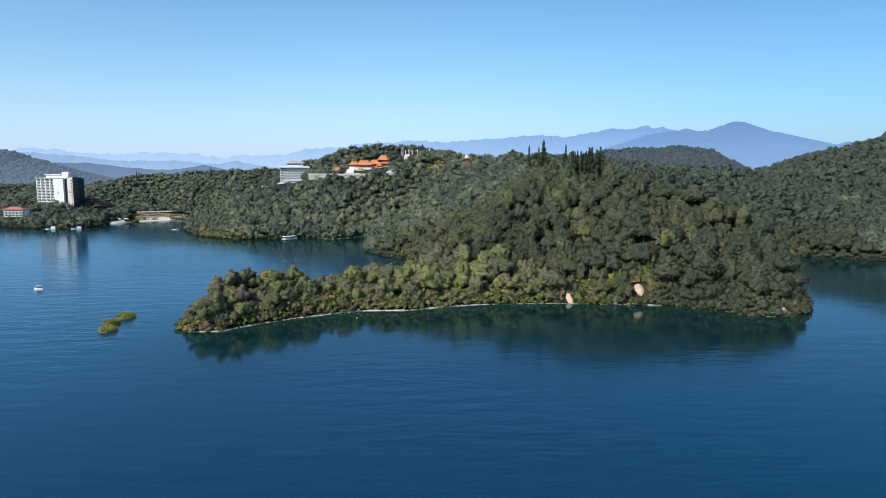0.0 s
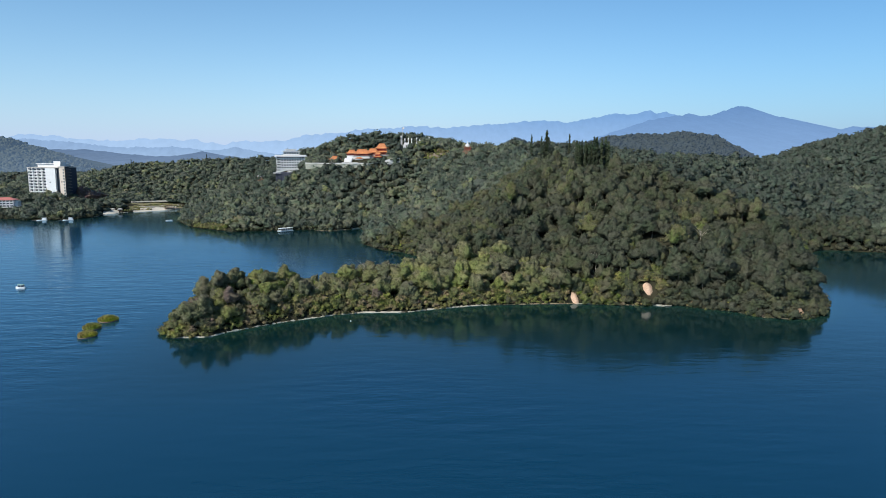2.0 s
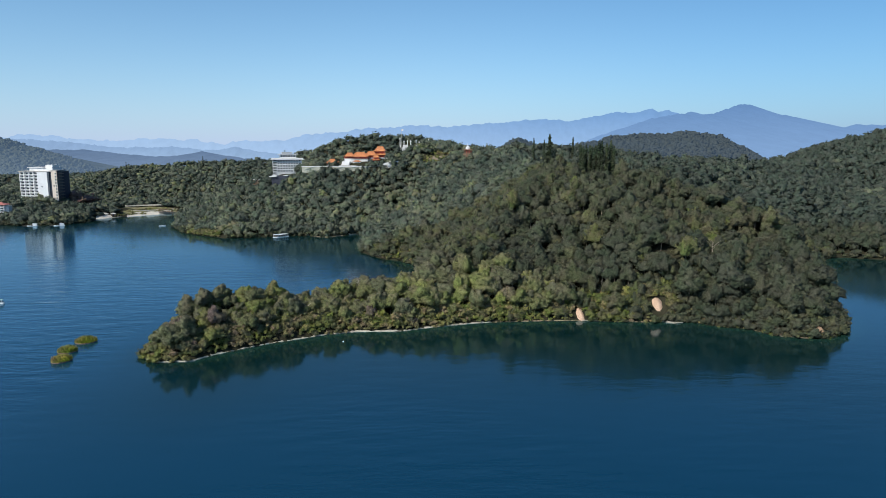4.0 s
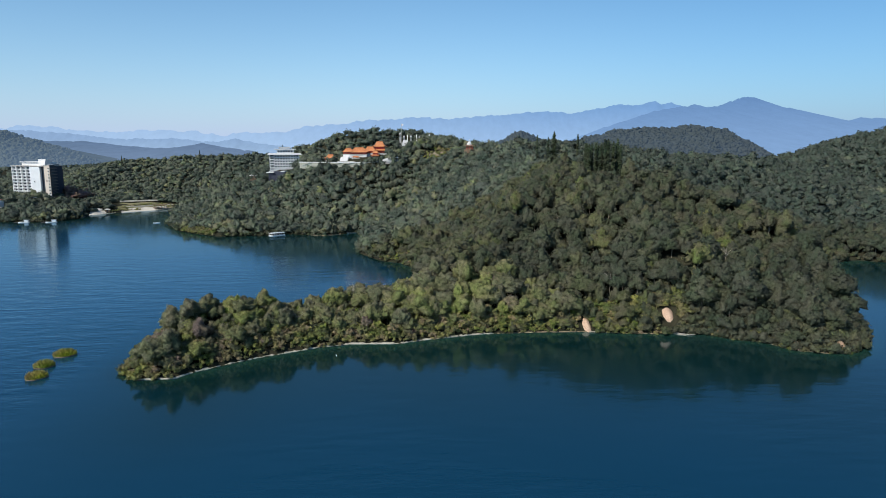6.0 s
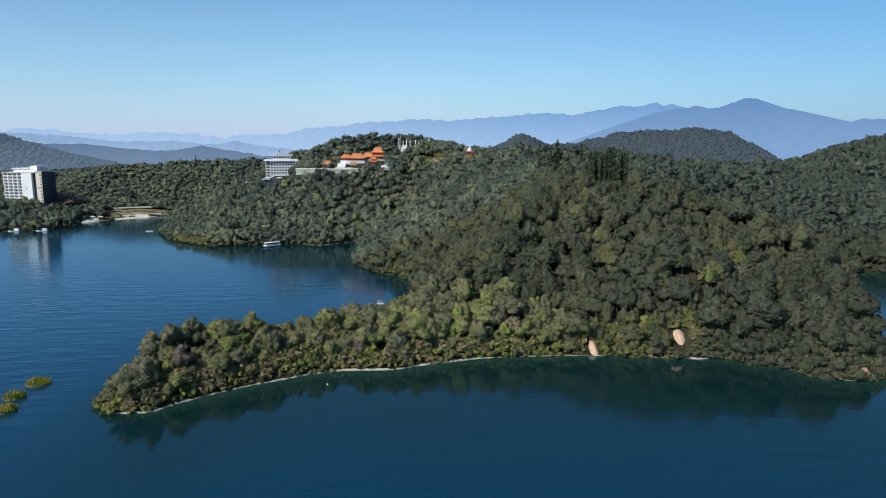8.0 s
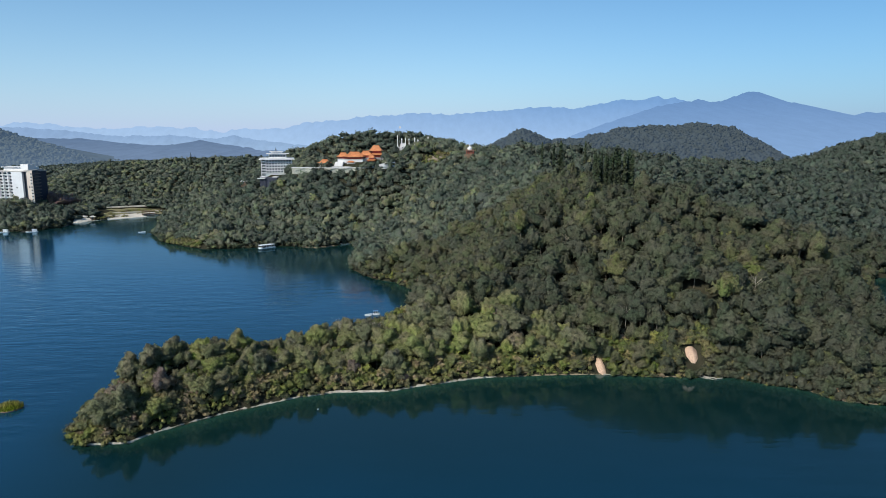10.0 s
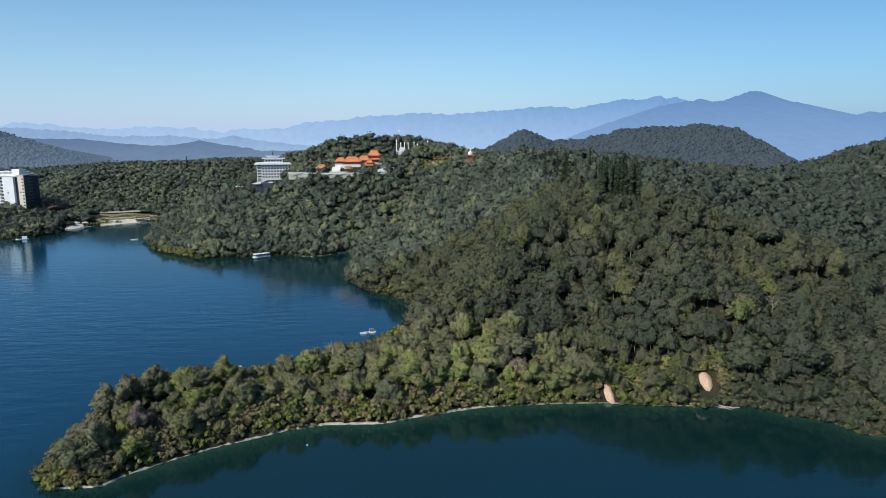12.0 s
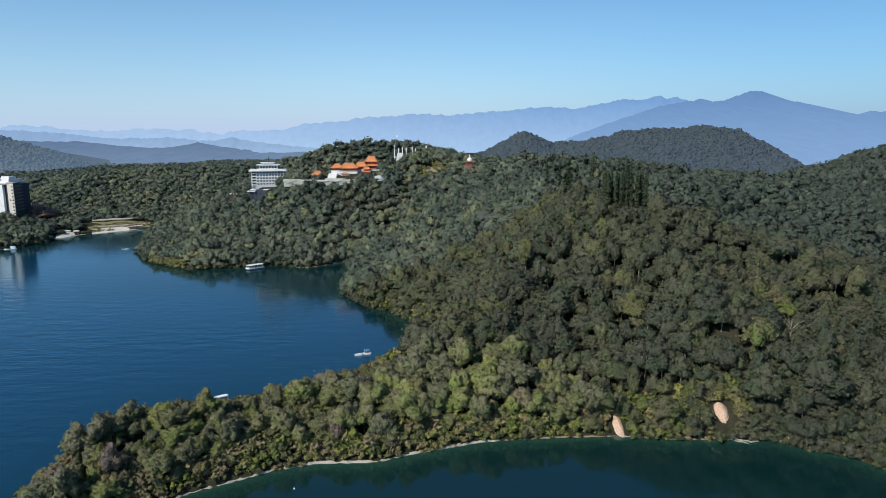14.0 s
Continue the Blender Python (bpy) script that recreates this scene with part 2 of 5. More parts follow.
# ---- the lie of the land ----
WEST_BANK = [(-4900, 1500), (-1500, 960), (-900, 945), (-640, 930), (-559, 924), (-501, 899), (-451, 898), (-428, 935), (-436, 965),
             (-413, 1002), (-356, 1053), (-338, 1000), (-314, 936), (-297, 868), (-264, 810), (-231, 780), (-205, 763)]
COVE = [(-155, 770), (-134, 780), (-97, 764), (-64, 790), (-55, 740), (-58, 695), (-52, 655), (-32, 618), (-15, 606), (-3, 582),
        (7, 568), (8, 535), (-8, 500), (-35, 470), (-62, 452), (-86, 440), (-106, 420), (-124, 392), (-133, 368)]
SPIT = [(-131, 352), (-122, 343), (-106, 344), (-100, 352), (-78, 369), (-51, 384), (-34, 389), (-13, 388), (3, 395), (30, 403),
        (62, 405), (86, 405), (106, 401), (131, 399), (146, 399), (158, 388), (170, 383), (178, 370), (190, 365), (201, 364)]
EAST_BANK = [(213, 371), (226, 388), (242, 420), (262, 465), (300, 530), (345, 592), (366, 606), (384, 595), (422, 583),
             (520, 560), (700, 545), (1100, 520), (4900, 900)]
LAND = WEST_BANK + COVE + SPIT + EAST_BANK + [(4900, 4900), (-4900, 4900)]

# crest lines: ground heights along them, and how wide the flanks reach
CRESTS = [
    (150, [(-119, 364, 8), (-106, 386, 17), (-90, 391, 17), (-76, 404, 10), (-58, 424, 4), (-35, 435, 11), (0, 452, 20), (45, 490, 37), (80, 530, 55), (105, 585, 71), (125, 650, 76)]),
    (150, [(105, 585, 71), (122, 520, 59), (138, 465, 45), (160, 425, 34), (185, 395, 18)]),
    (150, [(105, 585, 71), (170, 545, 66), (214, 494, 50), (234, 445, 32), (222, 400, 14)]),
    (220, [(125, 650, 76), (180, 720, 78), (270, 745, 77), (385, 790, 76), (470, 850, 62), (540, 920, 78), (590, 940, 99), (690, 965, 121), (860, 1000, 150), (1300, 1100, 190)]),
    (170, [(125, 650, 76), (110, 780, 80), (70, 920, 89), (15, 1035, 106), (-50, 1060, 108), (-115, 1075, 104), (-165, 1100, 86), (-215, 1150, 72), (-300, 1210, 70), (-400, 1270, 66), (-500, 1260, 58), (-600, 1250, 36), (-760, 1250, 22)]),
    (180, [(70, 920, 91), (130, 908, 93), (200, 880, 89), (255, 855, 84), (306, 830, 80), (385, 790, 73)]),
    (140, [(-200, 990, 60), (-150, 965, 66), (-100, 945, 76), (-50, 938, 84), (10, 955, 92), (70, 922, 89)]),
    (160, [(-900, 1100, 24), (-700, 1080, 22), (-560, 1045, 20), (-470, 1045, 14)]),
    (330, [(-2300, 1900, 60), (-1500, 1700, 40), (-1000, 1620, 32), (-700, 1620, 28), (-300, 1720, 32), (-100, 1900, 40)]),
]


# levelled terraces: x, y, radius, height
PADS = [(-530, 1050, 36, 20), (-174, 970, 18, 61), (-110, 948, 16, 72), (-70, 945, 20, 78), (-45, 948, 14, 80), (-5, 1000, 16, 94), (66, 887, 7, 88), (-552, 964, 14, 13)]


def segment_distance(x, y, ax, ay, bx, by):
    dx, dy = bx - ax, by - ay
    u = np.clip(((x - ax) * dx + (y - ay) * dy) / (dx * dx + dy * dy), 0, 1)
    return np.hypot(x - ax - u * dx, y - ay - u * dy), u


def shore(x, y):
    """Metres inland from the water's edge; below nothing in the lake."""
    near, inside = np.full(np.shape(x), 1e9), np.zeros(np.shape(x), bool)
    for (ax, ay), (bx, by) in zip(LAND, LAND[1:] + LAND[:1]):
        near = np.minimum(near, segment_distance(x, y, ax, ay, bx, by)[0])
        if ay != by:
            inside ^= ((ay > y) != (by > y)) & (x < (bx - ax) * (y - ay) / (by - ay) + ax)
    return np.where(inside, near, -near)


def waves(x, y, size, seed):
    """Smooth wandering between about -1 and 1."""
    out = 0
    for k in range(5):
        a = seed * 1.7 + k * 2.4
        out = out + np.sin((x * math.cos(a) + y * math.sin(a)) * (1 + 0.31 * k) / size + a * 3) * np.cos((x * math.sin(a * 1.3) - y * math.cos(a * 1.3)) / size * 0.8 + k)
    return out / 2.6


def ground(x, y):
    x, y = np.asarray(x, float), np.asarray(y, float)
    s = shore(x, y)
    inland = np.maximum(s, 0)
    h = 4 * (1 - np.exp(-inland / 8))
    for width, line in CRESTS:
        for (ax, ay, az), (bx, by, bz) in zip(line, line[1:]):
            d, u = segment_distance(x, y, ax, ay, bx, by)
            top = az + (bz - az) * u
            flank = (inland / (inland + d + 1e-6)) ** 0.95 / (1 + (d / width) ** 2)
            h = np.maximum(h, top * flank)
    h = h + (waves(x, y, 38, 1) * 2.5 + waves(x, y, 15, 4) * 1.0) * np.clip(inland / 40, 0, 1)
    h = h + waves(x, y, 27, 9) * 2.0 * np.clip(inland / 60, 0, 1) * np.clip((y - 660) / 60, 0, 1)
    # the low flat shore with its ramp
    flat = np.exp(-(((x + 385) / 55) ** 2 + ((y - 1045) / 45) ** 2) ** 2)
    h = h * (1 - flat) + flat * np.minimum(h, 3.0 + 0.12 * inland)
    # levelled terraces under the buildings
    for px, py, r, pz in PADS:
        level = np.clip(1.6 - np.hypot(x - px, y - py) / r, 0, 1)
        level = level * level * (3 - 2 * level)
        h = h * (1 - level) + pz * level
    return np.where(s > 0, h, np.maximum(s * 0.45, -9))


def sheet(name, xs, ys, height, mat):
    gx, gy = np.meshgrid(xs, ys)
    co = np.stack([gx, gy, height(gx, gy)], -1).reshape(-1, 3)
    nx, ny = len(xs), len(ys)
    i = (np.arange(ny - 1)[:, None] * nx + np.arange(nx - 1)).ravel()
    quads = np.stack([i, i + 1, i + nx + 1, i + nx], -1)
    me = bpy.data.meshes.new(name)
    me.vertices.add(len(co))
    me.vertices.foreach_set("co", co.ravel())
    me.loops.add(quads.size)
    me.loops.foreach_set("vertex_index", quads.ravel().astype(np.int32))
    me.polygons.add(len(quads))
    me.polygons.foreach_set("loop_start", np.arange(0, quads.size, 4, dtype=np.int32))
    me.polygons.foreach_set("use_smooth", np.ones(len(quads), bool))
    me.materials.append(mat)
    me.update(calc_edges=True)
    return new(name, me)


def steps(*spans):
    """Grid lines: (from, to, spacing) one after another."""
    out = [np.arange(a, b, d) for a, b, d in spans]
    return np.concatenate(out + [[spans[-1][1]]])


ground_ob = sheet("ground", steps((-4900, -1200, 150), (-1200, -600, 20), (-600, -150, 10), (-150, 250, 3.5), (250, 800, 10), (800, 1400, 25), (1400, 4900, 150)),
                  steps((-4900, 300, 200), (300, 335, 8), (335, 430, 2.5), (430, 700, 6), (700, 1200, 10), (1200, 2500, 30), (2500, 4900, 200)), ground, soil)
tagged(ground_ob, "hilly wooded ground and lake bed of brown soil", "ground", kind="structure")
wx = steps((-4900, -700, 700), (-700, -160, 30), (-160, 260, 4), (260, 800, 30), (800, 4900, 700))
wy = steps((-4900, 200, 700), (200, 320, 15), (320, 420, 3), (420, 1100, 12), (1100, 4900, 600))
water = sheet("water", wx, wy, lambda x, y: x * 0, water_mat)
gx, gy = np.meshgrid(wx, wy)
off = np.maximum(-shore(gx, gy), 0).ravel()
# how strongly the banks' dark reflection is put into the water's colour
reflection_share = (0.2 + 0.8 * np.clip((475 - gy) / 60, 0, 1) * np.clip((gx + 150) / 60, 0, 1)).ravel()
reflection_share = np.maximum(reflection_share, 0.85 * (np.clip((gy - 610) / 60, 0, 1) * np.clip((gx + 330) / 60, 0, 1) * (gx < 0)).ravel())
reflection_share = np.maximum(reflection_share, 0.95 * (np.clip((gx - 195) / 20, 0, 1) * np.clip((620 - gy) / 20, 0, 1)).ravel())
reflection_share = np.maximum(reflection_share, 0.75 * (np.clip((gy - 840) / 40, 0, 1) * (gx < -150) * (gx > -700)).ravel())
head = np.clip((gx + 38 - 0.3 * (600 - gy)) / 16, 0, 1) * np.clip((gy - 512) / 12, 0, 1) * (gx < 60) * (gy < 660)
reflection_share = np.maximum(reflection_share, 0.9 * head.ravel())
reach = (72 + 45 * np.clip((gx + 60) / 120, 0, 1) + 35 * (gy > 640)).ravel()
# painted reflection off the banks, plus the paler shallows at the edge
banks = 0.5 * reflection_share * np.exp(-(off / reach) ** 3) + 0.45 * np.exp(-off / 4.5)
water.data.attributes.new("shallow_and_mirrored", "FLOAT", "POINT").data.foreach_set("value", banks.astype(np.float32))
lee = 1 - 0.84 * np.exp(-(off / 85) ** 2) * ((gy < 475) & (gx > -150)).ravel() - 0.7 * np.exp(-(off / 110) ** 2) * (((gx > 205) & (gy > 400)) | ((gy > 640) & (gx > -700) & (gx < 60)) | ((gy > 505) & (gx > -70) & (gx < 60))).ravel()
water.data.attributes.new("lee", "FLOAT", "POINT").data.foreach_set("value", lee.astype(np.float32))
tagged(water, "calm deep blue-green lake with light ripples", "lake", kind="structure")


# ---- far ranges ----
def far_range(name, line, depth, mat, seed, rough, reach=260):
    """A mountain range as folded slopes that fall from a crest line towards the viewer and away."""
    px, pz = [p[0] for p in line], [p[1] for p in line]
    xs = np.linspace(px[0], px[-1], 500)
    crest = np.interp(xs, px, pz)
    for size, part_ in ((48, 0.5), (21, 0.35), (9, 0.22), (4, 0.1)):
        crest = crest + rough * part_ * np.abs(waves(xs, xs * 0.3, size, seed + size)) * 1.6 - rough * part_ * 0.6
    rows, fall = 15, np.linspace(-1, 1, 15)
    co = []
    for f in fall:
        spur = waves(xs, np.full_like(xs, f * 300), 120, seed + 1) * 60 * abs(f)
        z = crest * (1 - abs(f)) ** 1.15 + waves(xs, np.full_like(xs, f * 400), 70, seed) * crest * 0.09 * abs(f) * (1 - abs(f)) - 4 * abs(f)
        co.append(np.stack([xs, depth + f * reach + spur, z], -1))
    co = np.array(co)
    me = bpy.data.meshes.new(name)
    nx = len(xs)
    faces = [(r * nx + c, r * nx + c + 1, (r + 1) * nx + c + 1, (r + 1) * nx + c) for r in range(rows - 1) for c in range(nx - 1)]
    me.from_pydata(co.reshape(-1, 3).tolist(), [], faces)
    me.polygons.foreach_set("use_smooth", np.ones(len(faces), bool))
    me.materials.append(mat)
    tagged(new(name, me), "hazy blue mountain range on the horizon", "mountains", kind="structure")
    return co


# each range glows in the blue of the haze painted over it
far_blue = distance_material("far_range_haze", (0.35, 0.515, 0.76), (0.175, 0.33, 0.60), 330, 1.0, west=0.3)
peak_blue = distance_material("peak_range_haze", (0.22, 0.36, 0.60), (0.12, 0.235, 0.46), 380, 1.0)
east_blue = distance_material("east_range_haze", (0.19, 0.31, 0.53), (0.15, 0.27, 0.50), 170, 1.0)
low_blue = distance_material("low_range_haze", (0.29, 0.43, 0.63), (0.20, 0.32, 0.53), 115, 1.0, 0.08, west=0.15)
near_blue = distance_material("near_range_haze", (0.145, 0.220, 0.365), (0.100, 0.165, 0.290), 95, 1.0, 0.1, 0.02, (0.022, 0.026, 0.022))
west_green = distance_material("west_hill_haze", (0.080, 0.125, 0.200), (0.042, 0.072, 0.122), 140, 1.0, 0.15, 0.06, (0.050, 0.056, 0.040))
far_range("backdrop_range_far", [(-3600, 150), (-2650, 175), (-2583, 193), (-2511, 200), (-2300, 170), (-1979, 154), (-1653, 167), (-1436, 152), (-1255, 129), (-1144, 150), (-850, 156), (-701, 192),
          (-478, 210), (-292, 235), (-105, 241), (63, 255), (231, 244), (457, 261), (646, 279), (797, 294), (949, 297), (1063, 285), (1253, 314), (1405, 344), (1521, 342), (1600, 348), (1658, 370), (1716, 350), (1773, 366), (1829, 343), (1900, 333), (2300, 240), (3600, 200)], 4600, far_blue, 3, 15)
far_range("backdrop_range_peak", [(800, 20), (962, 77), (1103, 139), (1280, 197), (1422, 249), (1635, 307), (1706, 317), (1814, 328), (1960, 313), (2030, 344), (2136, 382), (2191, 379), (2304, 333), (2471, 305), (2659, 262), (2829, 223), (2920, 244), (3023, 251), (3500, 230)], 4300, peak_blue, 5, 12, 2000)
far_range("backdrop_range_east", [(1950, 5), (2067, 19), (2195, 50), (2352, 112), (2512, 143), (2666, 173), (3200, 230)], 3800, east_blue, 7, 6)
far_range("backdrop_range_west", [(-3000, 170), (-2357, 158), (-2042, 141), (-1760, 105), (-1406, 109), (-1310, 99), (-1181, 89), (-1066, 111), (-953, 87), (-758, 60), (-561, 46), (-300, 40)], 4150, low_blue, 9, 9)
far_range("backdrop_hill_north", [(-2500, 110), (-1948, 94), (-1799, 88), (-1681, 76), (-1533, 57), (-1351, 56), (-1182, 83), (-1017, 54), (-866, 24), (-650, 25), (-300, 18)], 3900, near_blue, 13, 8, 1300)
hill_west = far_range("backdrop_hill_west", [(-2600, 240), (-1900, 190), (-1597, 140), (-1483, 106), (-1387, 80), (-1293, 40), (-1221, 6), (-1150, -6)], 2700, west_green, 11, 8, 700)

# nearer wooded hills: haze glow on slopes and tree crowns alike
wooded_haze = distance_material("wooded_hill_haze", (0.026, 0.044, 0.082), (0.015, 0.028, 0.052), 150, 1.0, 0.3, 0.06, (0.042, 0.048, 0.040))
hill_east = far_range("backdrop_hill_east", [(280, 60), (380, 86), (520, 127), (640, 131), (740, 141), (822, 132), (900, 92), (965, 44), (1030, 8)], 1800, wooded_haze, 15, 9, 330)
hill_round = far_range("backdrop_hill_round", [(180, 50), (250, 82), (345, 134), (440, 92), (560, 104), (700, 60)], 2200, wooded_haze, 17, 9, 300)


# ---- trees ----
def geodesic(n):
    """A sphere of unit radius whose twenty faces are split n times along each edge."""
    g = (1 + 5**0.5) / 2
    v = np.array([(-1, g, 0), (1, g, 0), (-1, -g, 0), (1, -g, 0), (0, -1, g), (0, 1, g), (0, -1, -g), (0, 1, -g), (g, 0, -1), (g, 0, 1), (-g, 0, -1), (-g, 0, 1)], float)
    base = ("0 11 5 0 5 1 0 1 7 0 7 10 0 10 11 1 5 9 5 11 4 11 10 2 10 7 6 7 1 8 3 9 4 3 4 2 3 2 6 3 6 8 3 8 9 4 9 5 2 4 11 6 2 10 8 6 7 9 8 1").split()
    seen, verts, faces = {}, [], []

    def at(p):
        key = tuple(np.round(p, 5))
        if key not in seen:
            seen[key] = len(verts)
            verts.append(p / np.linalg.norm(p))
        return seen[key]

    for k in range(0, 60, 3):
        a, b, c = (v[int(q)] for q in base[k:k + 3])
        grid = {(i, j): at(a + (b - a) * i / n + (c - a) * j / n) for i in range(n + 1) for j in range(n + 1 - i)}
        for i in range(n):
            for j in range(n - i):
                faces.append((grid[i, j], grid[i + 1, j], grid[i, j + 1]))
                if i + j < n - 1:
                    faces.append((grid[i + 1, j], grid[i + 1, j + 1], grid[i, j + 1]))
    return np.array(verts), np.array(faces)


SPHERES = {n: geodesic(n) for n in (1, 2, 3, 4, 5)}


def trunk_mesh(h, r, lean, seed, limbs=3):
    """A tapered trunk with a few limbs, five-sided."""
    rng = np.random.default_rng(seed)
    verts, tris = [], []

    def tube(a, b, ra, rb):
        a, b = np.array(a, float), np.array(b, float)
        ax = (b - a) / np.linalg.norm(b - a)
        u = np.cross(ax, (0.3, 0.9, 0.1))
        u /= np.linalg.norm(u)
        w = np.cross(ax, u)
        base = len(verts)
        for c, rad in ((a, ra), (b, rb)):
            for k in range(5):
                t = k * math.tau / 5
                verts.append(c + rad * (u * math.cos(t) + w * math.sin(t)))
        for k in range(5):
            i, j = base + k, base + (k + 1) % 5
            tris.extend([(i, j, j + 5), (i, j + 5, i + 5)])

    top = (lean, lean * 0.6, h)
    tube((0, 0, -1.5), top, r, r * 0.45)
    for k in range(limbs):
        a = k * math.tau / max(limbs, 1) + rng.uniform(0, 1)
        z = h * rng.uniform(0.55, 0.85)
        tube((lean * z / h, lean * 0.6 * z / h, z), (lean + math.cos(a) * h * 0.3, math.sin(a) * h * 0.3, z + h * 0.3), r * 0.45, r * 0.15)
    return np.array(verts), np.array(tris)


def crown_mesh(seed, clumps, leaves, spread, low, high, size, fine=3):
    """A crown of rounded boughs that swell out of one another, set about with small leaf sprays."""
    rng = np.random.default_rng(seed)
    way, f = SPHERES[fine]
    f = f[way[f][:, :, 2].max(1) > -0.5]
    used, f = np.unique(f, return_inverse=True)
    way, f = way[used], f.reshape(-1, 3)
    boughs = clumps * 2 + 3
    k = np.arange(boughs)
    z = 1 - 1.4 * (k + 0.4) / boughs + rng.uniform(-0.12, 0.12, boughs)
    z = np.clip(z, -0.6, 1)
    a = k * 2.4 + rng.uniform(-0.5, 0.5, boughs)
    mid = np.stack([np.sqrt(1 - z * z) * np.cos(a), np.sqrt(1 - z * z) * np.sin(a), z], -1)
    reach = math.sqrt(2.8 / boughs) * rng.uniform(0.75, 1.25, boughs)
    swell = rng.uniform(0.22, 0.62, boughs)
    turn = np.arccos(np.clip(way @ mid.T, -1, 1)) / reach
    dome = (np.sqrt(np.clip(1 - turn**2, 0, 1)) * swell).max(1)
    r = (0.5 + dome) * (rng.uniform(0.8, 1.16, len(way)) if fine > 2 else rng.uniform(0.56, 1.26, len(way))) * (1 + 0.1 * np.sin(way[:, 0] * 2.1 + seed) * np.cos(way[:, 1] * 1.7 + seed * 2))
    tall = (high - low) / 2
    shape = np.array((spread, spread, tall))
    v = way * r[:, None] * shape + (0, 0, low + tall * 0.9)
    n = np.zeros(v.shape)
    flat = np.cross(v[f[:, 1]] - v[f[:, 0]], v[f[:, 2]] - v[f[:, 0]])
    for c in range(3):
        np.add.at(n, f[:, c], flat)
    n /= np.linalg.norm(n, axis=1)[:, None] + 1e-9
    area = np.linalg.norm(flat, axis=1) * (way[f][:, :, 2].mean(1) > -0.4)
    pick = rng.choice(len(f), leaves, p=area / area.sum())
    share = rng.dirichlet((1, 1, 1), leaves)[:, :, None]
    out = (n[f[pick]] * share).sum(1)
    at = (v[f[pick]] * share).sum(1) + out * (size * rng.uniform(-0.1, 1.25, leaves))[:, None]
    nrm = out * 0.8 + rng.normal(size=out.shape) * 0.6 + (0, 0, 0.15)
    nrm /= np.linalg.norm(nrm, axis=1)[:, None]
    u = np.cross(nrm, rng.normal(size=nrm.shape))
    u /= np.linalg.norm(u, axis=1)[:, None]
    w = np.cross(nrm, u)
    s = (size * rng.uniform(0.5, 1.35, leaves))[:, None]
    slim = rng.uniform(0.35, 0.75, (leaves, 1))
    corners = np.stack([at + u * s * 0.95, at - u * s * 0.5 + w * s * slim, at - u * s * 0.45 - w * s * slim], 1)
    whole = way * (1, 1, 0.9) * 0.25
    puff = np.concatenate([n * 0.1 + whole, np.repeat(out * 0.35 + (0, 0, 0.1), 3, axis=0)])
    return np.concatenate([v, corners.reshape(-1, 3)]), np.concatenate([f, np.arange(leaves * 3).reshape(-1, 3) + len(v)]), len(f), puff


def fir_mesh(seed, h, r, tiers, size):
    rng = np.random.default_rng(seed)
    vs, fs, n = [], [], 0
    for k in range(tiers * 10):
        z = h * (0.06 + 0.94 * rng.uniform(0, 1) ** 0.8)
        rad = r * (1.03 - z / h) ** 0.65 * (0.85 + 0.3 * math.sin(z * 1.7 + seed)) + 0.2
        a = rng.uniform(0, math.tau)
        out = rad * rng.uniform(0.55, 1.2)
        tip = np.array([math.cos(a) * out, math.sin(a) * out, z - rng.uniform(-0.15, 0.45) * out])
        side = np.array([-math.sin(a), math.cos(a), rng.uniform(-0.5, 0.5)]) * size * rng.uniform(0.5, 1.1) * (0.45 + out / r)
        root = np.array([0, 0, z + 0.9])
        mid = tip * 0.6 + root * 0.4 - (0, 0, 0.3)
        vs.append(np.array([root, mid + side, tip, mid - side]))
        fs.append(np.array([(0, 1, 2), (0, 2, 3)]) + n)
        n += 4
    return np.concatenate(vs), np.concatenate(fs), 0


def mesh_of(name, v, f, mats, index=None, tone=None, smooth=None, puff=None):
    me = bpy.data.meshes.new(name)
    me.vertices.add(len(v))
    me.vertices.foreach_set("co", np.ascontiguousarray(v, np.float32).ravel())
    me.loops.add(f.size)
    me.loops.foreach_set("vertex_index", np.ascontiguousarray(f, np.int32).ravel())
    me.polygons.add(len(f))
    me.polygons.foreach_set("loop_start", np.arange(0, f.size, 3, dtype=np.int32))
    if index is not None:
        me.polygons.foreach_set("material_index", index.astype(np.int32))
    if smooth is not None:
        me.polygons.foreach_set("use_smooth", smooth)
    for m in mats:
        me.materials.append(m)
    if tone is not None:
        me.attributes.new("tone", "FLOAT", "POINT").data.foreach_set("value", tone.astype(np.float32))
    if puff is not None:
        me.attributes.new("puff", "FLOAT_VECTOR", "POINT").data.foreach_set("vector", np.ascontiguousarray(puff, np.float32).ravel())
    me.update(calc_edges=True)
    return me


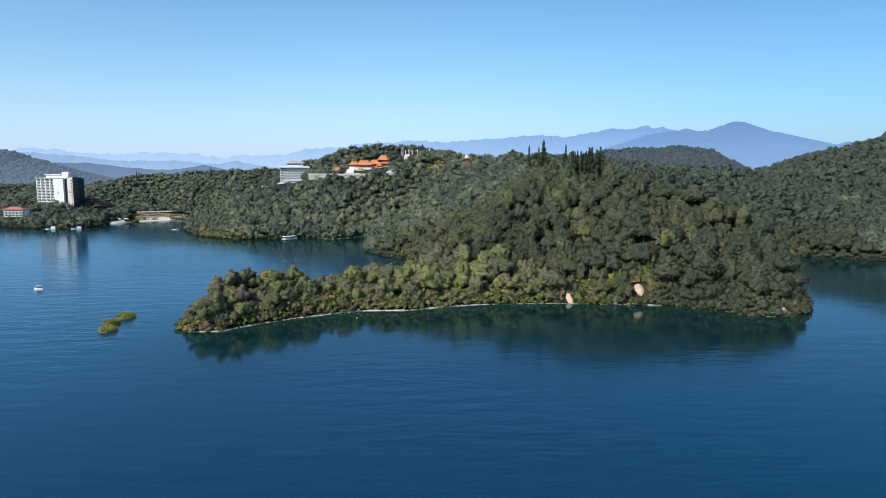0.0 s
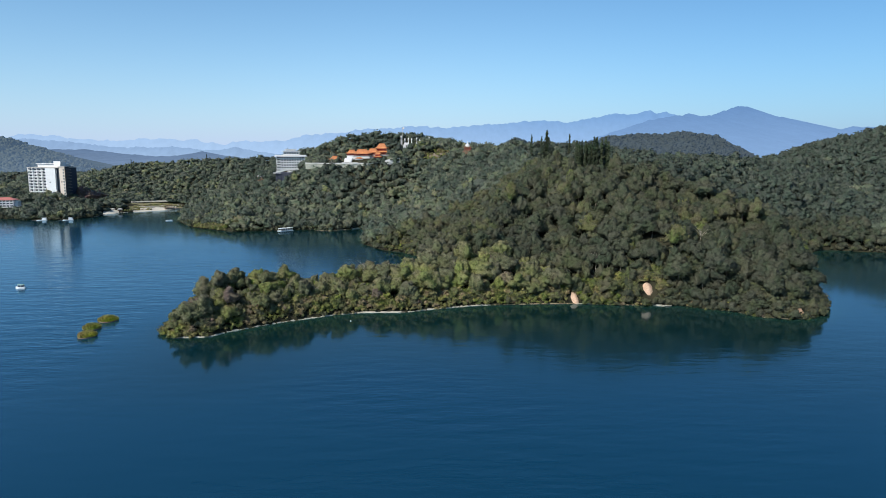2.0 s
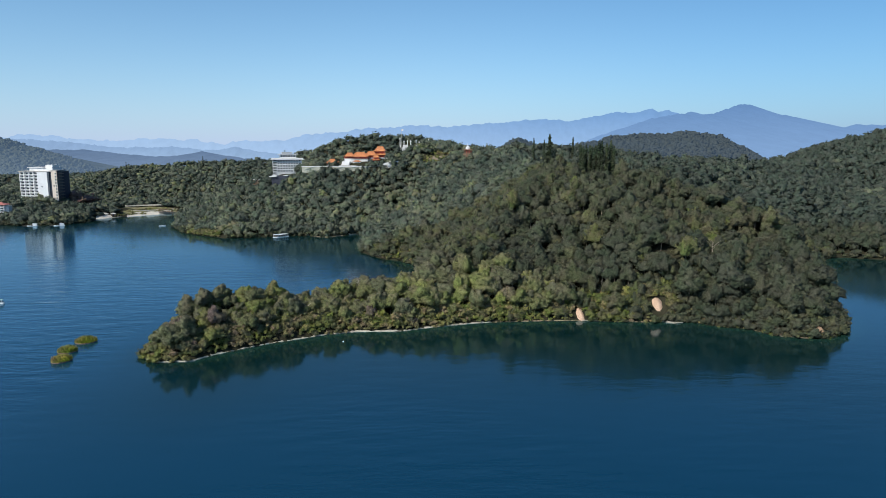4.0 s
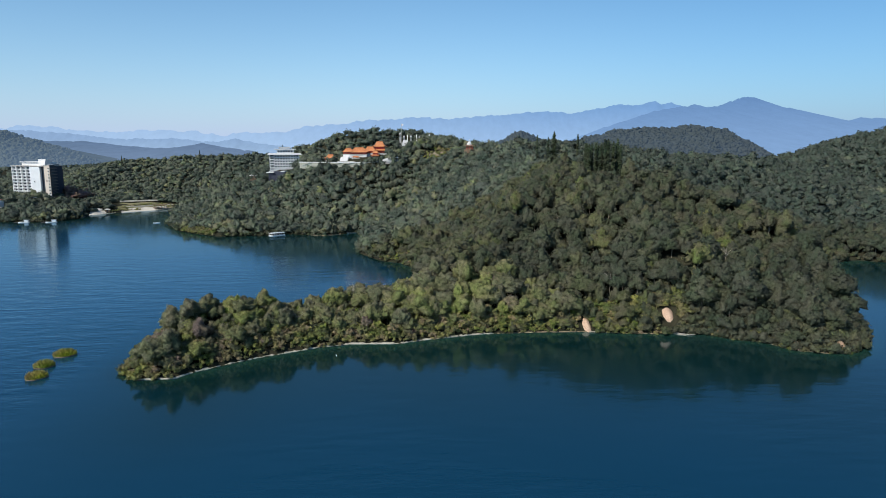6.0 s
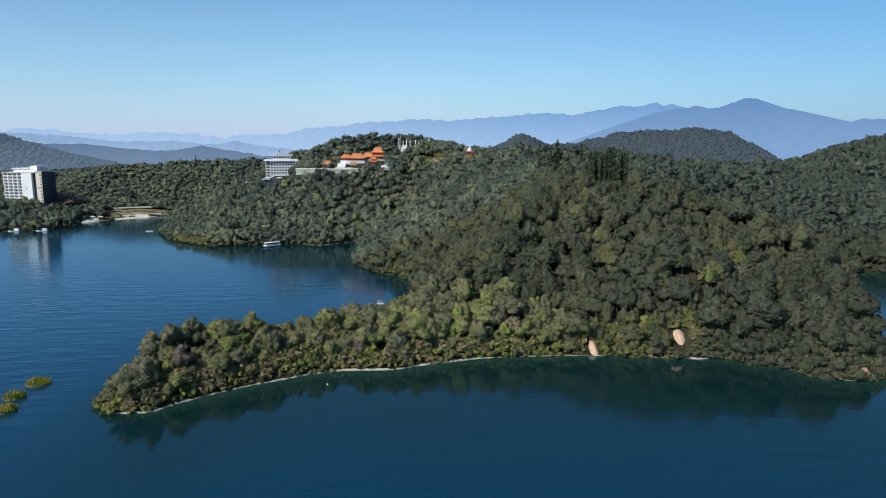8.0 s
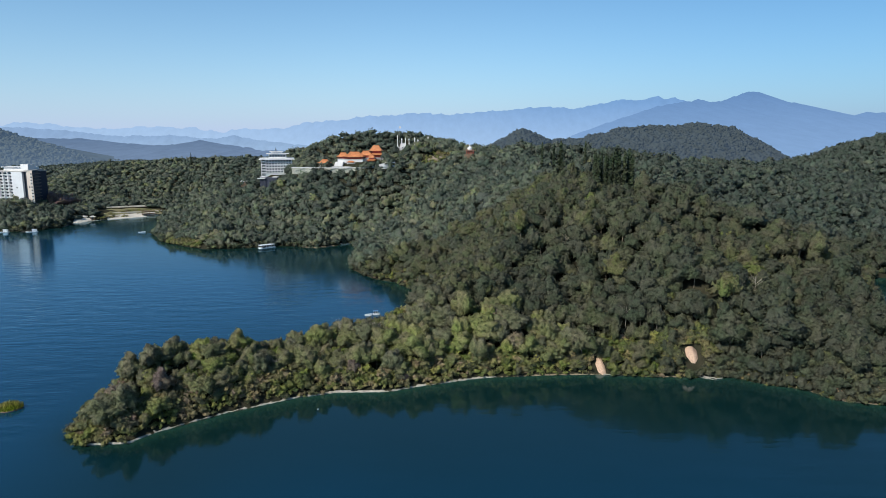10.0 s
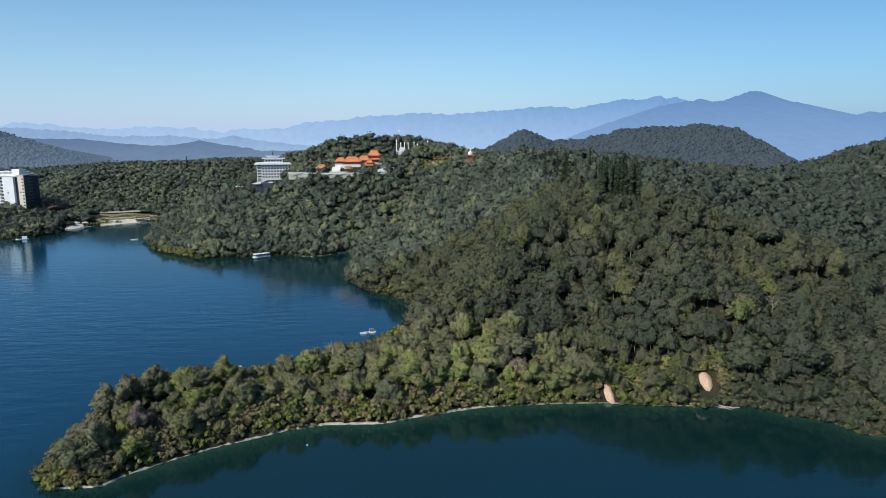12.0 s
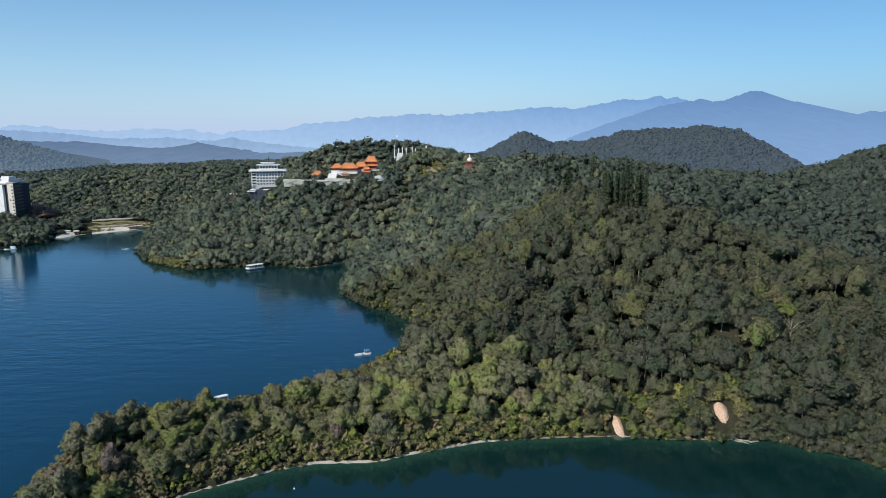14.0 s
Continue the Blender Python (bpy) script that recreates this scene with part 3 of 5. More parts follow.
def wood(name, models, x, y, scale, tone, mats, label, sink=0.3):
    """Many trees that nobody would count, as one mesh: each takes a model, a turn, a size and a hue."""
    rng = np.random.default_rng(len(x))
    z = np.maximum(ground(x, y), -0.2)
    kind = rng.integers(0, len(models), len(x))
    turn = rng.uniform(0, math.tau, len(x))
    vs, fs, mi, tn, sm, pf, n = [], [], [], [], [], [], 0
    for k, (v, f, idx, smooth, puff) in enumerate(models):
        me = np.where(kind == k)[0]
        if not len(me):
            continue
        c, s = np.cos(turn[me])[:, None], np.sin(turn[me])[:, None]
        sc = scale[me][:, None]
        wide = sc * rng.uniform(0.85, 1.2, (len(me), 1))
        p = np.stack([(v[:, 0] * c - v[:, 1] * s) * wide + x[me][:, None], (v[:, 0] * s + v[:, 1] * c) * wide + y[me][:, None], v[:, 2] * sc + z[me][:, None] - sink], -1)
        vs.append(p.reshape(-1, 3))
        pf.append(np.stack([puff[:, 0] * c - puff[:, 1] * s, puff[:, 0] * s + puff[:, 1] * c, puff[:, 2] + 0 * c], -1).reshape(-1, 3))
        fs.append((f[None] + (np.arange(len(me)) * len(v))[:, None, None] + n).reshape(-1, 3))
        mi.append(np.tile(idx, len(me)))
        sm.append(np.tile(smooth, len(me)))
        tn.append(np.repeat(tone[me], len(v)))
        n += len(me) * len(v)
    me = mesh_of(name, np.concatenate(vs), np.concatenate(fs), mats, np.concatenate(mi), np.concatenate(tn), np.concatenate(sm), np.concatenate(pf))
    return tagged(new(name, me), label, "woodland", kind="stuff")


def tree_model(seed, clumps, leaves, spread, low, high, size, trunk=True, fine=3):
    v, f, core, puff = crown_mesh(seed, clumps, leaves, spread, low, high, size, fine)
    idx, smooth = np.zeros(len(f), int), np.arange(len(f)) < core
    if trunk:
        tv, tf = trunk_mesh(high * 0.75, 0.28, 0.3, seed, 2)
        f = np.concatenate([f, tf + len(v)])
        v = np.concatenate([v, tv])
        puff = np.concatenate([puff, tv * 0])
        idx = np.concatenate([idx, np.ones(len(tf), int)])
        smooth = np.concatenate([smooth, np.ones(len(tf), bool)])
    return v, f, idx, smooth, puff


def scatter(x0, x1, y0, y1, gap, seed):
    rng = np.random.default_rng(seed)
    gx, gy = np.meshgrid(np.arange(x0, x1, gap), np.arange(y0, y1, gap * 0.87))
    gx = gx + (np.arange(gx.shape[0]) % 2)[:, None] * gap / 2
    x, y = gx.ravel() + rng.uniform(-0.55, 0.55, gx.size) * gap, gy.ravel() + rng.uniform(-0.55, 0.55, gx.size) * gap
    return x, y, rng


HX, HY = np.arange(-2300, 1800, 10.0), np.arange(330, 3400, 10.0)
HEIGHTS = ground(*np.meshgrid(HX, HY))


def faces_lake(x, y):
    """Ground that can be seen from high over the lake; the rest of the wood lies behind crests."""
    z = ground(x, y) + 14
    out = np.ones(x.shape, bool)
    for q in np.linspace(0.25, 0.985, 48):
        px, py, pz = x * q, 140 + (y - 140) * q, 126 + (z - 126) * q
        i = np.clip(((py - 330) / 10).round().astype(int), 0, len(HY) - 1)
        j = np.clip(((px + 2300) / 10).round().astype(int), 0, len(HX) - 1)
        out &= (HEIGHTS[i, j] + 5 < pz) | (py < 335) | (np.hypot(px - x, py - y) < 14)
    return out


# bare places: x, y, radius
CLEAR = [(86, 409, 6.0), (86, 405, 5), (131.0, 409, 5.5), (127.4, 409.5, 4.5), (131.0, 403, 4.5), (181, 373, 3), (196, 370, 4.5), (201, 368.5, 5.5),
         (-532, 1063, 31), (-174, 970, 21), (-184, 954, 13), (-110, 945, 14), (-118, 935, 8), (-95, 932, 10), (-70, 940, 22), (-45, 945, 17), (-40, 932, 7), (-52, 924, 9), (-78, 926, 12),
         (-5, 998, 16), (-8, 985, 11), (-9, 972, 10), (66, 886, 7.5), (66, 879, 4.5), (-552, 962, 17), (-545, 945, 10), (-180, 938, 12), (-180, 925, 7), (-216, 966, 2.5), (414, 788, 5), (-436, 999, 9), (-258, 806, 8), (-243, 792, 9), (-228, 781, 10), (-214, 771, 9), (-428, 972, 15), (-420, 992, 15)]
BARE_BANK = [(30, 932, 10), (44, 926, 7), (16, 932, 7), (32, 920, 9), (18, 922, 6), (45, 915, 6)]


def open_ground(x, y):
    free = np.ones(x.shape, bool)
    for cx, cy, r in CLEAR:
        free &= np.hypot(x - cx, y - cy) > r
    free &= (((x + 385) / 52) ** 2 + ((y - 1040) / 38) ** 2) > 1
    return free


def tree_size(s, rng):
    return np.clip(0.66 + s / 24, 0.66, 1.08) * np.clip(np.exp(rng.normal(size=s.shape) * 0.27 - 0.03), 0.52, 1.6)


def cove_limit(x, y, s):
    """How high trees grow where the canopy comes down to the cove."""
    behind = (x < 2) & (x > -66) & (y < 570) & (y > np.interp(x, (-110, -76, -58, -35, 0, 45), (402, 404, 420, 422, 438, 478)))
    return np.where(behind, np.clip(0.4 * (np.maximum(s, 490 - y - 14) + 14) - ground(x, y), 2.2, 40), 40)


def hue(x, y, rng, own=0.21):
    """Tree tones: kinds in loose groups, with slope shade painted in by position."""
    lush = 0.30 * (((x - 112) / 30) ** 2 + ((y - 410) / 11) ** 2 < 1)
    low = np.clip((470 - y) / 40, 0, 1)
    # dark puts the eastern slopes' shade into the tone and lightens the spit
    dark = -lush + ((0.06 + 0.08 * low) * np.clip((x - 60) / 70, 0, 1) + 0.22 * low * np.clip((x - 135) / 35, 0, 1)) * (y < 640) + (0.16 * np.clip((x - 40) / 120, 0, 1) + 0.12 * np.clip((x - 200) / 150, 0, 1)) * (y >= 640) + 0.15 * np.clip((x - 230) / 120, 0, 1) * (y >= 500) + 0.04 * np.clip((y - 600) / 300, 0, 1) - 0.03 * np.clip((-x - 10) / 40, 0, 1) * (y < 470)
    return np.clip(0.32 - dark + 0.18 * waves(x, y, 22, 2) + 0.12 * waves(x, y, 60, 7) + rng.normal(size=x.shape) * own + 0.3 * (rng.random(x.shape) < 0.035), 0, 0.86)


near_models = [tree_model(11, 5, 220, 4.6, 1.2, 11.5, 0.72, True, 4), tree_model(12, 8, 320, 6.6, 1.2, 11.5, 0.74, True, 4), tree_model(13, 4, 185, 3.6, 1.2, 13.5, 0.68, True, 4), tree_model(14, 7, 270, 5.6, 1.4, 10.0, 0.72, True, 4),
               tree_model(15, 5, 210, 4.3, 1.2, 12.0, 0.7, True, 4), tree_model(16, 3, 150, 3.2, 1.0, 9.0, 0.66, True, 4), tree_model(17, 6, 245, 5.0, 1.2, 9.4, 0.7, True, 4), tree_model(18, 3, 170, 2.9, 1.0, 12.6, 0.66, True, 4)]
mid_models = [tree_model(21, 2, 46, 4.9, -0.5, 7.7, 1.38, False, 2), tree_model(22, 3, 56, 6.5, -0.5, 7.2, 1.45, False, 2), tree_model(23, 2, 42, 3.9, -0.5, 8.8, 1.30, False, 2), tree_model(24, 3, 50, 5.7, -0.5, 6.5, 1.38, False, 2),
              tree_model(25, 1, 36, 3.4, -0.5, 6.3, 1.23, False, 2), tree_model(26, 2, 46, 4.4, -0.5, 9.7, 1.38, False, 2), tree_model(27, 3, 54, 6.0, -0.5, 8.4, 1.45, False, 2), tree_model(28, 1, 36, 3.0, -0.5, 7.9, 1.23, False, 2)]
far_models = [tree_model(31, 2, 18, 9.6, -3.0, 9.5, 2.2, False, 1), tree_model(32, 2, 18, 8.4, -3.0, 10.5, 2.2, False, 1), tree_model(33, 3, 18, 11.0, -3.0, 9, 2.2, False, 1)]
shrub_models = [tree_model(41, 1, 30, 1.5, 0.2, 2.4, 0.5, False, 1), tree_model(42, 2, 34, 1.8, 0.2, 2.0, 0.5, False, 1), tree_model(43, 1, 26, 1.2, 0.2, 2.8, 0.45, False, 1)]

# the peninsula
x, y, rng = scatter(-140, 420, 335, 650, 6.5, 5)
s = shore(x, y)
keep = (s > np.where((x < 60) & (y < 450), np.where(x < -98, 2.5, 8.0), 1.5)) & open_ground(x, y) & faces_lake(x, y)
x, y, s = x[keep], y[keep], s[keep]
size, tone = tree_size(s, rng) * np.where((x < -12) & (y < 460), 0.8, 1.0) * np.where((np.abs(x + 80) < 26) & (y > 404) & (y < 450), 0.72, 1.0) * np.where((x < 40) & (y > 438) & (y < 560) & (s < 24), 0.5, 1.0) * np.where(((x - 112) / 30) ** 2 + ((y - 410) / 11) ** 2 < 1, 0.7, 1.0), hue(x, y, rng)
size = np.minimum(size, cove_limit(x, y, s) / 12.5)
nearest = np.argsort(y + 0.25 * np.abs(x + 40) + 200 * (x > 75))[:280]
rest = np.ones(x.size, bool)
rest[nearest] = False
wood("peninsula_woodland", near_models, x[rest], y[rest], size[rest], tone[rest], [leaf, bark], "dense mixed green broadleaf woodland covering the peninsula hill")


def part(name, data, mat, parent, label=""):
    """One mesh under a thing or a part."""
    if isinstance(data, bmesh.types.BMesh):
        me = bpy.data.meshes.new(name)
        bmesh.ops.recalc_face_normals(data, faces=data.faces)
        data.to_mesh(me)
        data.free()
        me.materials.append(mat)
    else:
        me = data
    ob = new(name, me)
    ob.parent = parent
    return tagged(ob, label)


def thing(name, m, label, category, group=""):
    ob = new(name)
    ob.empty_display_size = 0.5
    ob.matrix_world = m
    return tagged(ob, label, category, group)


def single_tree(model, label):
    """A tree of its own, with trunk and crown."""
    seed, clumps, leaves, spread, low, high, sz = model
    t = thing("tree", Matrix(), label, "tree", "trees along the spit")
    v, f, core, puff = crown_mesh(seed, clumps, leaves, spread, low, high, sz, 5)
    part("crown", mesh_of("crown", v, f, [tree_leaf], None, None, np.arange(len(f)) < core, puff), None, t)
    tv, tf = trunk_mesh(high * 0.75, 0.28, 0.3, seed, 3)
    part("trunk", mesh_of("trunk", tv, tf, [bark], None, None, np.ones(len(tf), bool)), None, t, "grey-brown bare trunk with limbs")
    return t


MODELS = [(51, 6, 520, 4.4, 1.2, 11.5, 0.5), (52, 7, 600, 5.4, 1.2, 10.5, 0.5), (53, 4, 460, 3.8, 1.0, 11.8, 0.48), (54, 9, 680, 6.2, 1.2, 10.0, 0.5), (55, 5, 500, 4.2, 1.0, 11.5, 0.48)]
LABELS = ["rounded broadleaf tree with dense green crown", "wide spreading broadleaf tree with clumpy crown", "tall narrow broadleaf tree with ragged crown",
          "broad low green tree with lumpy crown", "leafy green tree with an uneven crown"]
masters = [single_tree(m, lab) for m, lab in zip(MODELS, LABELS)]
heights = ground(x[nearest], y[nearest])
for k, (i, z) in enumerate(zip(nearest, heights)):
    at = pose(x[i], y[i], z - 0.3, 0, 0, rng.uniform(0, 360)) @ Matrix.Scale(size[i], 4)
    master = masters[k % 5]
    if k < 5:
        master.matrix_world = at
    else:
        copy_thing(master, at).scale = (size[i] * rng.uniform(0.9, 1.15), size[i] * rng.uniform(0.9, 1.15), size[i])

# low growth along the water's edge of the peninsula
x, y, rng = scatter(-140, 300, 335, 620, 2.3, 15)
s = shore(x, y)
bare = np.hypot(x - 87, y - 408) < 5.0
for cx, cy, r in ((130.2, 407.0, 6.0), (181, 371.5, 2.2), (196.2, 369.0, 1.7), (200.4, 367.8, 3.0), (204.2, 367, 0.9)):
    bare |= np.hypot(x - cx, y - cy) < r
keep = (s > np.where((x > 92) | (x < -104), -0.9, np.where(x > 40, 0.0, np.where(waves(x, y, 14, 6) > 0.55, -0.4, 0.7)))) & (s < np.where(x > 140, 4, np.where(x > 60, 20, 13))) & ~bare
x, y, s = x[keep], y[keep], s[keep]
wood("shore_shrubs", shrub_models, x, y, np.where(x < 60, 1.25, 1.0) * np.clip(0.75 + s / 12, 0.75, 1.5) * rng.uniform(0.7, 1.5, x.size), rng.uniform(0, 1, x.size), [shrub_leaf, bark], "yellow-green scrub and creepers along the waterline")

# darker scrub under the trees of the steep eastern shore
x, y, rng = scatter(132, 245, 355, 440, 2.3, 29)
s = shore(x, y)
bare = np.hypot(x - 130.2, y - 407.0) < 6.0
for cx, cy, r in ((181, 371.5, 2.2), (196.2, 369.0, 1.7), (200.4, 367.8, 3.0), (204.2, 367, 0.9)):
    bare |= np.hypot(x - cx, y - cy) < r
keep = (s > -0.8) & (s < 24) & ~bare
x, y, s = x[keep], y[keep], s[keep]
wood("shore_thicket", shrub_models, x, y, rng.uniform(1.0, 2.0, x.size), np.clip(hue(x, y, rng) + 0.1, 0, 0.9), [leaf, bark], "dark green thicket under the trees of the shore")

# small trees that lean out over the water
x, y, rng = scatter(-140, 320, 335, 600, 3.1, 25)
s = shore(x, y)
keep = (s > np.where(x > 92, -1.2, np.where(x > 45, 0.2, np.where(y > 445, -0.8, 4.5)))) & (s < np.where(x > 50, 26, np.where((x < 12) & (y < 470), 40, 8))) & open_ground(x, y) & (np.hypot(x - 62, y - 405) > 6) & ((s < 8) | (rng.random(x.size) < np.where(x > 120, 1.0, 0.6)))
x, y, s = x[keep], y[keep], s[keep]
edge_models = [tree_model(45, 2, 90, 3.0, 0.2, 6.0, 0.6, False, 2), tree_model(46, 3, 100, 3.4, 0.2, 5.4, 0.6, False, 2), tree_model(47, 1, 80, 2.4, 0.2, 6.6, 0.55, False, 2)]
# the spit's small trees get a lighter tone to pass for sunlit
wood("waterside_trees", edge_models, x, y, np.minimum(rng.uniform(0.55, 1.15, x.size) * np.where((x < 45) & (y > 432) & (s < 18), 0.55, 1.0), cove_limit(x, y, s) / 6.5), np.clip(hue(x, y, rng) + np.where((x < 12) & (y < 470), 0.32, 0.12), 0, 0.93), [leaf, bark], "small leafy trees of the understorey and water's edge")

# the hills behind the cove
x, y, rng = scatter(-800, 900, 600, 1290, 7.3, 6)
s = shore(x, y)
thin = np.ones(x.shape, bool)
for cx, cy, r in BARE_BANK:
    thin &= np.hypot(x - cx, y - cy) > r
keep = (s > 0.3) & open_ground(x, y) & thin & ((y > 650) | (x > 420)) & (x < 0.73 * y + 20) & (x > -0.66 * y - 20)
x, y, s = x[keep], y[keep], s[keep]
keep = faces_lake(x, y)
x, y, s = x[keep], y[keep], s[keep]
front = ((x + 535) / 65) ** 2 + ((y - 1004) / 22) ** 2 < 1
red = np.hypot(x + 490, y - 1050) < 15
size = np.clip(0.62 + s / 24, 0.62, 1.06) * 1.12 * np.clip(np.exp(rng.normal(size=x.shape) * 0.2), 0.65, 1.6) * np.where(front, 1.18, 1.0) * np.where(red | (((x + 125) / 24) ** 2 + ((y - 910) / 7) ** 2 < 1), 1.35, 1.0) * np.where(((x + 72) / 52) ** 2 + ((y - 903) / 13) ** 2 < 1, 0.82, 1.0)
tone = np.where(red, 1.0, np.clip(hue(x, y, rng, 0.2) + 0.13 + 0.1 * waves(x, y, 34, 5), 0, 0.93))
far = y > 985
wood("temple_hill_woodland", mid_models, x[~far], y[~far], size[~far], tone[~far], [hill_leaf, bark], "dense dark green woodland on the hills behind the cove")
back_models = [tree_model(21, 2, 26, 4.9, -0.5, 7.7, 1.2, False, 1), tree_model(22, 3, 30, 6.5, -0.5, 7.2, 1.2, False, 1), tree_model(23, 2, 24, 3.9, -0.5, 8.8, 1.1, False, 1)]
wood("ridge_woodland", back_models, x[far], y[far], size[far], tone[far], [hill_leaf, bark], "dark green woodland on the ridges behind the temple")
x, y, rng = scatter(-700, 460, 540, 1080, 3.6, 16)
s = shore(x, y)
keep = (s > -0.8) & (s < 7) & (y > 560) & open_ground(x, y)
x, y, s = x[keep], y[keep], s[keep]
wood("bank_shrubs", shrub_models, x, y, rng.uniform(1.0, 2.0, x.size), rng.uniform(0, 0.6, x.size), [leaf, bark], "low green bushes along the far banks")

x, y, rng = scatter(-432, -350, 1000, 1066, 2.6, 27)
keep = (shore(x, y) > 1.0) & (shore(x, y) < np.where(x < -388, 7, 0) + 24 * (waves(x, y, 11, 8) > 0.15)) & (waves(x, y, 8, 5) > -0.2) & (np.hypot(x + 366, y - 1042) > 15)
wood("bay_shrubs", shrub_models, x[keep], y[keep], rng.uniform(0.7, 1.3, keep.sum()), rng.uniform(0.6, 1.0, keep.sum()), [shrub_leaf, bark], "dry reddish-brown bushes at the edge of the small bay")
x, y, rng = scatter(8, 54, 908, 946, 2.8, 28)
keep = (waves(x, y, 6, 4) > -0.25) & (((x - 31) / 20) ** 2 + ((y - 926) / 15) ** 2 < 1)
wood("bank_tufts", shrub_models, x[keep], y[keep], rng.uniform(0.6, 1.7, keep.sum()), rng.uniform(0.3, 1.0, keep.sum()), [shrub_leaf, bark], "dry tufts and bushes on the bare bank")
x, y, rng = scatter(-258, -214, 758, 810, 2.6, 26)
keep = (shore(x, y) > -0.8) & (shore(x, y) < 10)
wood("point_shrubs", shrub_models, x[keep], y[keep], rng.uniform(1.1, 2.1, keep.sum()), rng.uniform(0.25, 0.75, keep.sum()), [shrub_leaf, bark], "yellow-green bushes on the wooded point")

# wooded hills beyond
x, y, rng = scatter(-2200, 1600, 1200, 3300, 18.0, 7)
g = ground(x, y)
keep = (x < 0.74 * y + 20) & (x > -0.68 * y - 20) & (g > -0.3) & (y > 1285) & ((x < -500) | (y < 2300) | ((x < 100) & (y < 2760)))
x, y = x[keep], y[keep]
keep = faces_lake(x, y)
x, y = x[keep], y[keep]
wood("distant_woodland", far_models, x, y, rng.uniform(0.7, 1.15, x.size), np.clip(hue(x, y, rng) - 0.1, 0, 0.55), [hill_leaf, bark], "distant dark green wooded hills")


def clothe(name, grid, share, seed, mat, size, label):
    """Tree crowns all over the near side of a far hill."""
    rng = np.random.default_rng(seed)
    cols = grid.shape[1]
    wide = np.ptp(grid[7, :, 0])
    n = int(share * wide)
    r, c = rng.uniform(0, 7.6, n), rng.uniform(0, cols - 1.01, n)
    i, j = r.astype(int), c.astype(int)
    fr, fc = (r - i)[:, None], (c - j)[:, None]
    at = (grid[i, j] * (1 - fr) + grid[i + 1, j] * fr) * (1 - fc) + (grid[i, j + 1] * (1 - fr) + grid[i + 1, j + 1] * fr) * fc
    at = at[at[:, 2] > -8]
    v, f = SPHERES[1]
    sc = size * rng.uniform(0.5, 1.6, (len(at), 1, 1))
    lumps = v[None] * sc * rng.uniform(0.35, 1.45, (len(at), 12, 1)) * (1, 1, 0.95) + at[:, None]
    faces = (f[None] + (np.arange(len(at)) * 12)[:, None, None]).reshape(-1, 3)
    ob = new(name, mesh_of(name, lumps.reshape(-1, 3), faces, [mat], None, None, np.ones(len(faces), bool)))
    tagged(ob, label, "woodland", kind="stuff")


clothe("far_hill_woodland", hill_east, 9.0, 71, wooded_haze, 3.9, "hazy dark woodland on the round hills beyond the ridge")
clothe("far_hill_woodland", hill_round, 6.5, 72, wooded_haze, 4.0, "hazy dark woodland on the small pointed hill")
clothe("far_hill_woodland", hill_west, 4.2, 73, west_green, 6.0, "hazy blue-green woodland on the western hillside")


# ---- conifers on the ridge ----
def conifer(seed, h, r, label):
    t = thing("conifer", Matrix(), label, "conifer", "conifers on the ridge")
    v, f, _ = fir_mesh(seed, h, r, 34, 1.3)
    part("crown", mesh_of("crown", v, f, [fir_leaf]), None, t)
    tv, tf = trunk_mesh(h * 0.9, 0.3, 0.0, seed, 0)
    part("trunk", mesh_of("trunk", tv, tf, [bark]), None, t)
    return t


firs = [conifer(61, 30, 5.6, "tall dark slender conifer"), conifer(62, 30, 2.7, "dark narrow conifer in a close grove")]
FIR_AT = [(110, 608, 106.0)]
rng = np.random.default_rng(8)
for k in range(17):
    FIR_AT.append((140 + (k % 8) * 3.6 + rng.uniform(-1.8, 1.8), 606 + (k // 8) * 9 + rng.uniform(-4, 4), rng.uniform(94, 101)))
FIR_AT += [(112, 690, 104), (118, 670, 102), (150, 690, 105), (-500, 1235, 73), (-205, 1120, 92), (-365, 1225, 82)]
for k, (fx, fy, top) in enumerate(FIR_AT):
    low = float(ground(fx, fy)) - 0.3
    sc = (top - low) / 30
    at = pose(fx, fy, low, 0, 0, 40 * k) @ Matrix.Diagonal((max(sc, 0.6), max(sc, 0.6), sc, 1))
    if k < 2:
        firs[k].matrix_world = at
    else:
        wide = max(sc, 0.6)
        copy_thing(firs[1], at).scale = (wide, wide, sc)


# ---- bare earth and the stony rim ----
def earth_patch(name, label, cx, cy, rx, ry, seed, mat, lift=0.35, taper=0.0):
    """A worn patch that lies on the slope, with a ragged outline."""
    rng = np.random.default_rng(seed)
    bm = bmesh.new()
    rings = []
    for q in (1.0, 0.75, 0.5, 0.25):
        ring = []
        for k in range(28):
            a = k * math.tau / 28
            rr = q * (1 + (0.11 * math.sin(3 * a + seed) + 0.05 * math.sin(7 * a + 2 * seed) + rng.uniform(-0.04, 0.04)) * q)
            px, py = cx + rx * rr * math.cos(a) * (1 + taper * math.sin(a)), cy + ry * rr * math.sin(a)
            pz = float(ground(px, py)) + (lift * (1.15 - q) * 1.6 if q < 1 else -0.3) + rng.uniform(-0.12, 0.12)
            ring.append(bm.verts.new((px, py, pz)))
        rings.append(ring)
    mid = bm.verts.new((cx, cy, float(ground(cx, cy)) + lift * 1.8))
    for a, b in zip(rings, rings[1:]):
        for k in range(28):
            bm.faces.new((a[k], a[(k + 1) % 28], b[(k + 1) % 28], b[k]))
    for k in range(28):
        bm.faces.new((rings[-1][k], rings[-1][(k + 1) % 28], mid))
    ob = part(name, bm, mat, None)
    return tagged(ob, label, "bare slope", kind="structure")


